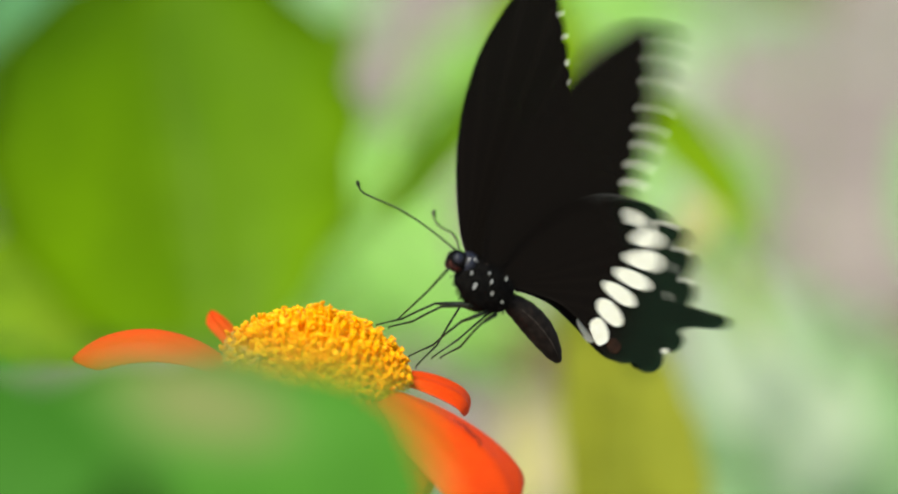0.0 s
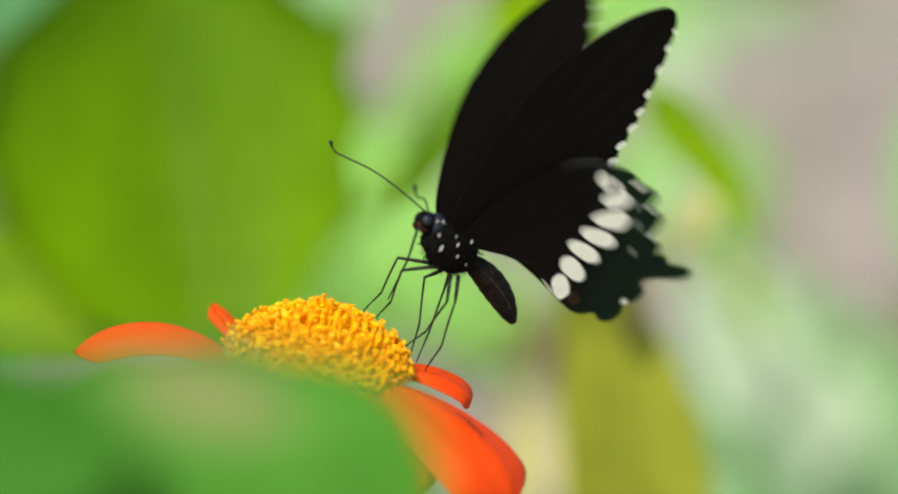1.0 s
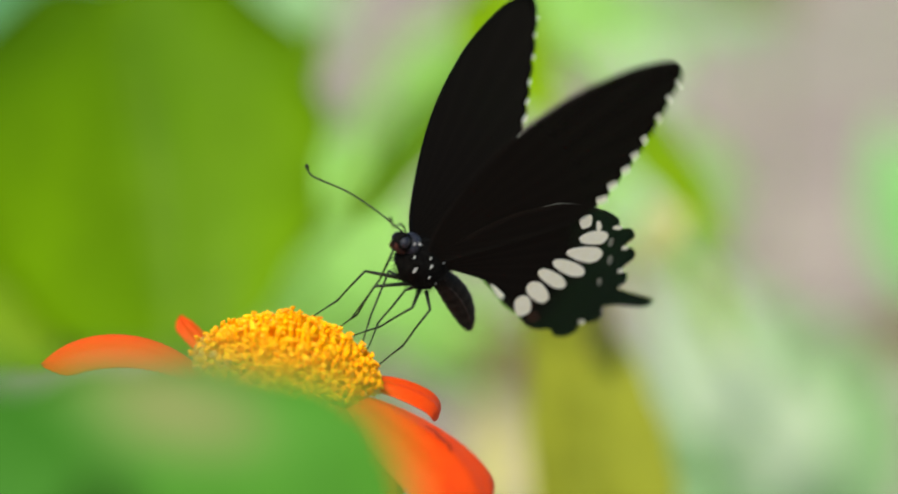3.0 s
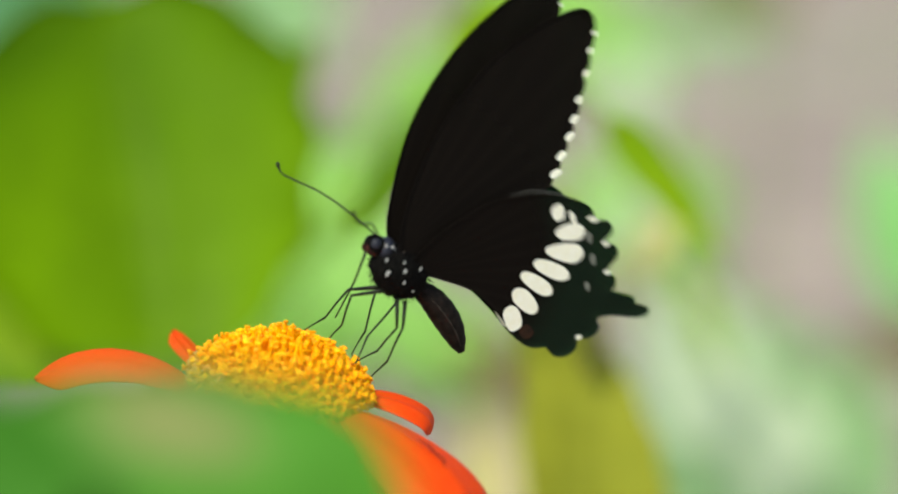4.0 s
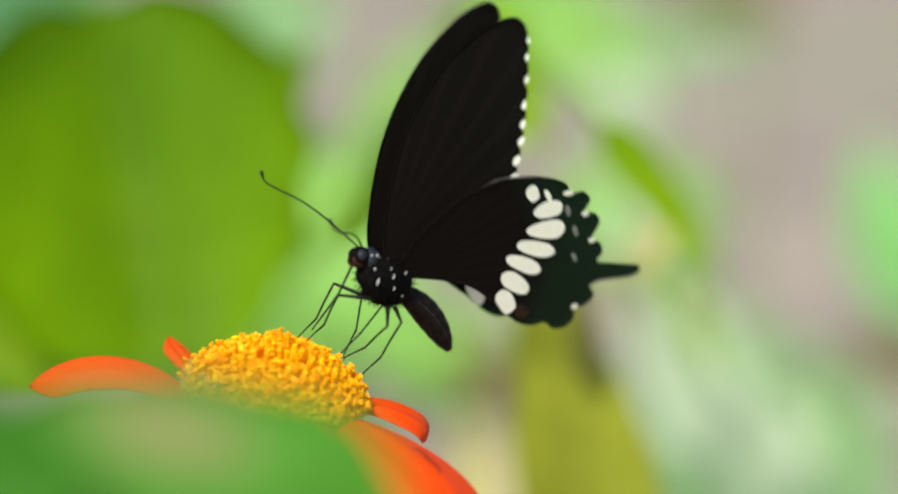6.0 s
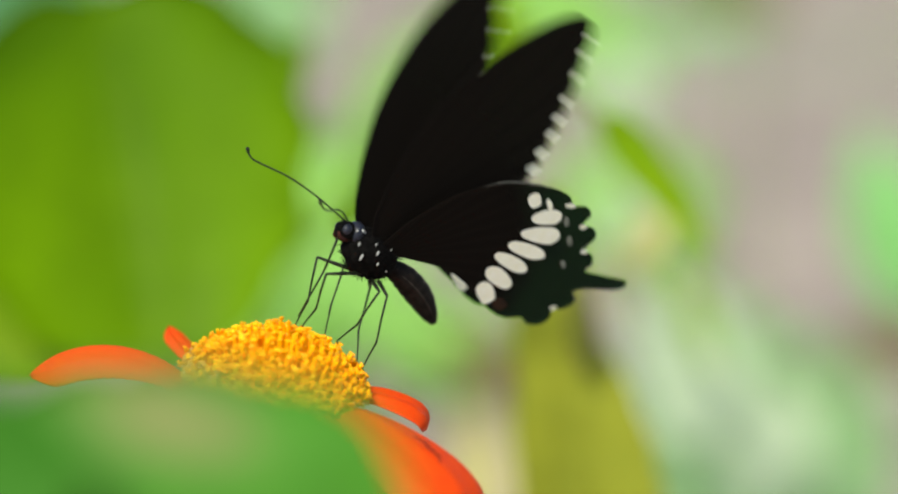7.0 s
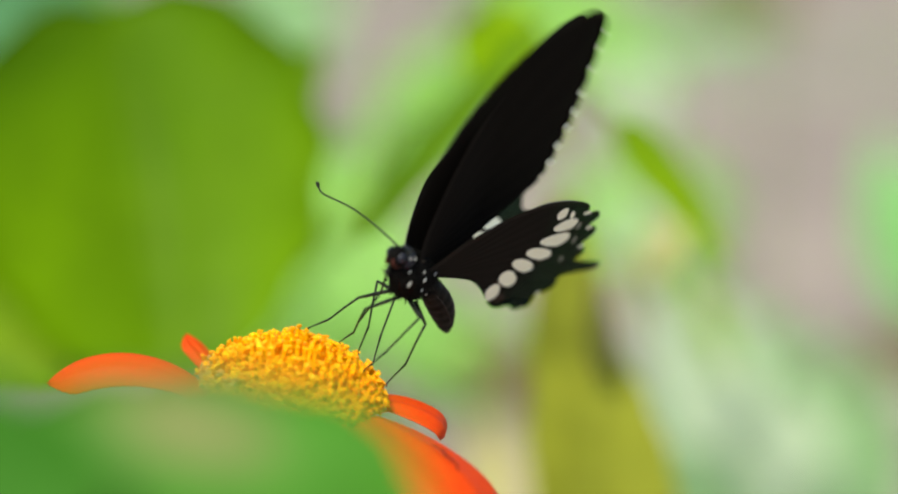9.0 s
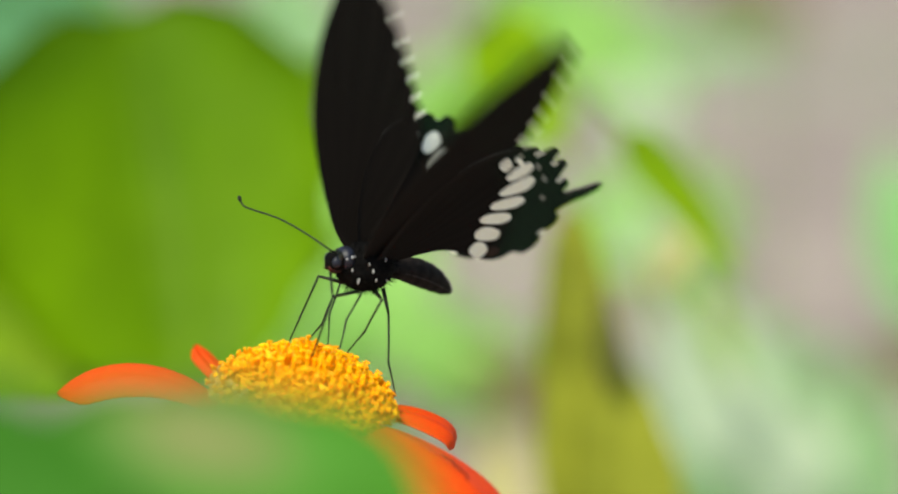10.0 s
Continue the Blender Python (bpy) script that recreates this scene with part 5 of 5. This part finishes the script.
    (8.47, -5.4, 409.9, 1, 47.9, 9.1, -17.5, 34.3, 2.6, 2.1, 29.1, 6.4, -11.3, 40, 5, 1.5, 23, -4.6, -5.2),
    (8.5, -5.4, 409.9, 1, 47.9, 9.1, -17.5, 36.3, 2.6, 2.1, 29.9, 6.4, -11.3, 30, 5, 1.5, 23, -4.6, -5.2),
    (8.53, -5.4, 409.9, 1, 47.9, 9.1, -17.5, 38.3, 2.6, 2.1, 30.7, 6.4, -11.3, 20, 5, 1.5, 23, -4.6, -5.2),
    (8.6, -5.4, 412.5, 0.3, 50.3, 2.7, -23.6, 32.2, -5.8, 5.7, 32, 4.8, -6.9, 36.5, -2.3, -0, 41.5, -0.9, -5.7),
    (8.7, -5.5, 409.8, -1.7, 40.5, -0.9, -15.6, 34, 6.5, 12, 30.1, 4.1, -5.5, 28.1, -1.9, -1.2, 33.1, -1.2, -4.7),
    (8.8, -5, 408.9, -1.2, 41.9, -5.7, -18.2, 38.9, 0.1, 13.2, 31.1, 0.1, -15.1, 32.2, -7.9, -6.3, 37.2, -6.3, -8),
    (8.9, -1.2, 417.4, -1.9, 56, 1.9, -31.4, 24.6, 7.5, 11.2, 16.7, -0.3, -3.9, 38.8, -0.1, -6.3, 43.8, -0.1, -11.2),
    (8.97, -3.15, 405.5, -1.4, 61.2, 15.7, -28.1, -0.3, 3.1, 3.2, 22.7, 4.8, -3.6, 2.7, 8.1, 10.6, 30.5, 7.5, -3.2),
    (9, -3.15, 405.5, -1.4, 61.2, 15.7, -28.1, -3.3, 3.1, 3.2, 21.5, 4.8, -3.6, -3.3, 8.1, 10.6, 30.5, 7.5, -3.2),
    (9.03, -3.15, 405.5, -1.4, 61.2, 15.7, -28.1, -6.3, 3.1, 3.2, 20.3, 4.8, -3.6, -9.3, 8.1, 10.6, 30.5, 7.5, -3.2),
    (9.1, -0.4, 400.8, -1.2, 68.1, 15.2, -23.8, -2.3, -0.2, -2.3, 16.6, -7.1, -2.1, 3, 7.9, 0.9, 25.6, 5.7, -1.9),
    (9.2, -2.8, 409.4, -1.6, 60.7, 13.3, -25.9, -9, -0.7, 0.9, 17.9, 1.7, -3.6, -1.1, 1.2, 2.3, 26.9, 1.2, -3.1),
    (9.3, -2.8, 403.3, -1, 65.7, 13.6, -18.9, -1.4, -1.8, -3, 20.3, -4.2, -0.6, 6.4, 3.9, -0.3, 11.4, 2.7, -0.5),
    (9.4, -6.5, 409.8, 1.7, 62.1, 17.5, -17.9, 1.4, -2.9, 0.6, 24.3, -6.7, 4.1, 3.3, 9, 3.9, 8.3, 6.7, 3.7),
    (9.47, -7.7, 411.7, 2, 52.5, 9.8, -10.8, 2.4, -1.9, 0.2, 17.6, 3.2, -2.3, -5.4, -11.5, -5.2, 20.6, -9.5, -2),
    (9.5, -7.7, 411.7, 2, 52.5, 9.8, -10.8, 19.4, -1.9, 0.2, 24.4, 3.2, -2.3, 7.6, -11.5, -5.2, 20.6, -9.5, -2),
    (9.53, -7.7, 411.7, 2, 52.5, 9.8, -10.8, 36.4, -1.9, 0.2, 31.2, 3.2, -2.3, 20.6, -11.5, -5.2, 20.6, -9.5, -2),
    (9.6, -7.1, 410.1, -0.6, 47.3, -1.1, -13.4, 26.4, -2.6, 23.1, 26.4, 3, -1.7, 25.4, 9.2, -0.2, 30.4, 8.2, -1.4),
    (9.7, -7.6, 408.3, -0.9, 52, 1.6, -6.9, 9.4, 0.1, -7.2, 34.8, 0.1, -1.1, 13.7, 0.5, -5.5, 18.7, 0.4, -0.9),
    (9.8, -8.2, 405.6, 0.3, 46.4, 2.1, -14.8, 32.4, 6.9, 26.2, 29.3, 5.4, -3.4, 27.8, 2.7, -2.4, 32.8, 2.9, -2.9),
    (9.9, -9.9, 411.5, 2.2, 51.1, 14.4, -20.6, 33.9, 15.8, 36.4, 20.3, 2.3, -1.2, 27.7, 11.4, 1.7, 32.7, 10, -5),
    (9.97, -11.9, 411, 1.2, 37.6, -2.5, -19.3, 20.2, 9.5, -4.6, 19.8, 4.6, -9.3, 19.5, -3.5, 2.5, 28, -11.4, -5),
    (10, -11.9, 411, 1.2, 37.6, -2.5, -19.3, 30.2, 9.5, -4.6, 23.8, 4.6, -9.3, 29.5, -3.5, 2.5, 28, -11.4, -5),
]


# ---- what moves ----
def reach(hip, foot, a, b, bend):
    """Two links of lengths a and b from hip to foot, whose knee bends towards bend: their poses."""
    way = foot - hip
    d = min(max(way.length, abs(a - b) + 0.0005), a + b - 0.0002)
    way.normalize()
    side = (bend - way * bend.dot(way)).normalized()
    c = (a * a + d * d - b * b) / (2 * a * d)
    knee = hip + way * a * c + side * a * math.sqrt(max(0, 1 - c * c))
    end = hip + way * d
    up = lambda p, q: Matrix.Translation(p) @ (p - q).normalized().to_track_quat("Z", "Y").to_matrix().to_4x4()
    return up(hip, knee), up(knee, end)


def body_pose(row):
    t, x, y, z, yaw, pitch, roll = row[:7]
    return AXIS @ Matrix.Translation(Vector((x, y, z)) * MM) @ pose(0, 0, 0, 0, 0, 180 + yaw) @ pose(0, 0, 0, 0, -pitch) @ pose(0, 0, 0, roll)


def wing_pose(side, fore, flap, twist, sweep):
    hinge = (HINGE_F if fore else HINGE_H) * 1
    hinge.y *= side
    return Matrix.Translation(hinge) @ pose(0, 0, 0, -side * flap) @ pose(0, 0, 0, 0, 0, side * twist) @ pose(0, 0, 0, 0, sweep)


def footing(x, y):
    """A foothold on the disc, from a place across and along the axis, in millimetres."""
    back = FLOWER.inverted() @ AXIS
    for k in range(120):
        p = back @ (Vector((x, y, -2 - 0.2 * k)) * MM)
        r = math.hypot(p.x, p.y)
        if r < DOME_R * 1.25 and p.z < dome(min(r, DOME_R)) + 0.0018 - max(0, r - DOME_R) * 0.8:
            return AXIS @ (Vector((x, y, -2 - 0.2 * k)) * MM)
    return AXIS @ (Vector((x, y, -18)) * MM)


# seconds; footholds across and along the axis, in millimetres: fore, mid and hind leg of one side, of the other, and the tongue
FEET = [
    (0, -11.1, 414.7, -7, 413.1, -1.6, 411.2, -12.2, 414.4, -5.6, 412.2, -2.9, 411.6, -10.6, 415.1),
    (0.5, -11.8, 414.8, -6.6, 412.6, -2.2, 411.4, -13.2, 415.5, -5.2, 414.1, -4.1, 412.1, -10.2, 415.5),
    (1, -12.2, 414.5, -7.5, 412.6, -4.3, 410.6, -14.4, 415.2, -6.5, 413, -5.6, 411.4, -11.7, 415.4),
    (1.5, -16.7, 415.7, -12.2, 414.3, -6.7, 412.4, -18.1, 415.4, -8.9, 413.9, -9, 407.2, -12.9, 414.6),
    (2, -16, 415.2, -7.5, 413.3, -4.6, 412.3, -17.8, 415.1, -6.2, 412.8, -7.6, 413.9, -12.4, 415.2),
    (2.5, -12.8, 415.2, -11.7, 414.4, -6.5, 413.6, -17.2, 415.4, -9, 413.8, -8, 413, -11.4, 414.8),
    (4, -13.7, 415.2, -8.9, 413.9, -6.9, 413, -17.8, 415.6, -10, 415.6, -9.3, 407.3, -14.1, 415.2),
    (4.5, -15.6, 410, -9, 413.7, -7.3, 412.9, -19.9, 415.5, -14.5, 415.4, -9.6, 410.9, -16.1, 415.3),
    (5, -15, 415.3, -9.3, 413.7, -8.2, 413.1, -18.2, 415.5, -14.1, 415.5, -11.1, 414.5, -15.5, 415.4),
    (5.5, -16, 415.4, -9.9, 414, -8, 413, -17.8, 415.8, -9.1, 413.8, -12.7, 414.8, -15.7, 416.1),
    (7, -17.3, 415, -11.8, 414.2, -7.5, 412.7, -18.4, 415.3, -13.6, 415, -8.3, 413.9, -18.7, 415.4),
    (7.5, -19.8, 415.1, -12.4, 408.6, -6.8, 412.1, -23.2, 414.9, -11.7, 414.7, -11.1, 411.1, -19.1, 415.4),
    (8, -18.3, 415.3, -11.1, 414.5, -6.3, 411.8, -22.2, 415.2, -15.1, 415, -11.3, 411.1, -17.6, 415.4),
    (8.5, -17.5, 415.2, -13, 414.4, -6.9, 411.6, -20.7, 415.4, -14.1, 414.6, -9.7, 403.9, -17.1, 415.4),
    (9, -14.1, 415.1, -10.2, 404.7, -6.5, 411.9, -20.4, 415.1, -11, 414.3, -8.7, 413.1, -13.1, 415),
    (9.5, -16.8, 405.4, -10.1, 403.7, -6.7, 411.7, -21.1, 415, -16.1, 407.9, -8.3, 414, -18, 411.5),
    (10, -20.9, 415.4, -14.4, 415.2, -6.4, 411.8, -23.7, 414.9, -17.5, 415.4, -15.6, 415.3, -19.6, 404.7),
]
BENDS = [(0.9, 0.5, 0.6), (0.2, 0.8, 0.5), (0.25, 0.85, 0.3), (0.9, -0.5, 0.6), (0.2, -0.8, 0.5), (-0.5, -0.7, 0.3), (0.3, 0.9, 0.0)]

# seconds; reach of the far feeler across and up, and of the near one, in millimetres
REACH = [
    (0, -15.8, 11.1, -4, 6.4),
    (0.5, -15.7, 11.8, -3, 6.7),
    (1, -15.2, 11.4, -2.2, 4.3),
    (1.5, -15.3, 11.1, -2.3, 3.4),
    (2, -14.7, 13.6, -1.3, 4.4),
    (2.5, -15.5, 10.6, -1.9, 2.1),
    (4, -15.6, 11.5, -3.8, 3.7),
    (4.5, -15, 12.7, -5, 5.2),
    (5, -16, 10.9, -5.2, 5.6),
    (5.5, -15.3, 12.3, -5.2, 4.9),
    (7, -15.7, 11.8, -4.4, 3.3),
    (7.5, -16, 11.1, -5.1, 2.9),
    (8, -14.8, 12.5, -2.7, 1.6),
    (8.5, -14.5, 11, 1.3, -0.2),
    (9, -13.1, 10.5, 1.3, -0.2),
    (9.5, -15.7, 9.5, 1.3, -0.2),
    (10, -15.4, 9.1, 1.3, -0.2),
]


def feeler_pose(m, base, across, up, side):
    """Points a feeler across and up, the rest of its length ahead on the far side or back on the near one."""
    along = -side * math.sqrt(max(0.5, (CROOKED if side > 0 else FEELER) ** 2 - across ** 2 - up ** 2))
    turn = m.to_3x3().inverted() @ AXIS.to_3x3()
    z = (turn @ Vector((across, along, up))).normalized()
    x = turn @ Vector((0, 0, 1))
    x = (x - z * x.dot(z)).normalized()
    y = z.cross(x)
    return Matrix.Translation(base) @ Matrix((x, y, z)).transposed().to_4x4()


def motions():
    poses = [(row[0], body_pose(row)) for row in FLIGHT]
    walk(fly, poses)
    for k, key in enumerate(((1, True), (1, False), (-1, True), (-1, False))):
        walk(wings[key], [(row[0], wing_pose(*key, *row[7 + 3 * k:10 + 3 * k])) for row in FLIGHT])
    times = [row[0] for row in FEET]
    for k, ((hip, a, b, side, upper, lower), bend) in enumerate(zip(legs, BENDS)):
        rows_a, rows_b = [], []
        for (t, m), row in zip(poses, FLIGHT):
            at = footing(*(float(np.interp(t, times, [foot[c] for foot in FEET])) for c in (2 * k + 1, 2 * k + 2)))
            p, q = reach(hip, m.inverted() @ at, a, b, Vector(bend))
            rows_a.append((t, p))
            rows_b.append((t, q))
        walk(upper, rows_a)
        walk(lower, rows_b)
    for base, feeler, side in feelers:
        c = 3 if side > 0 else 1
        seconds = [row[0] for row in REACH]
        walk(feeler, [(t, feeler_pose(m, base, *(float(np.interp(t, seconds, [row[k] for row in REACH])) for k in (c, c + 1)), side)) for t, m in poses])


build_florets(flower)
motions()
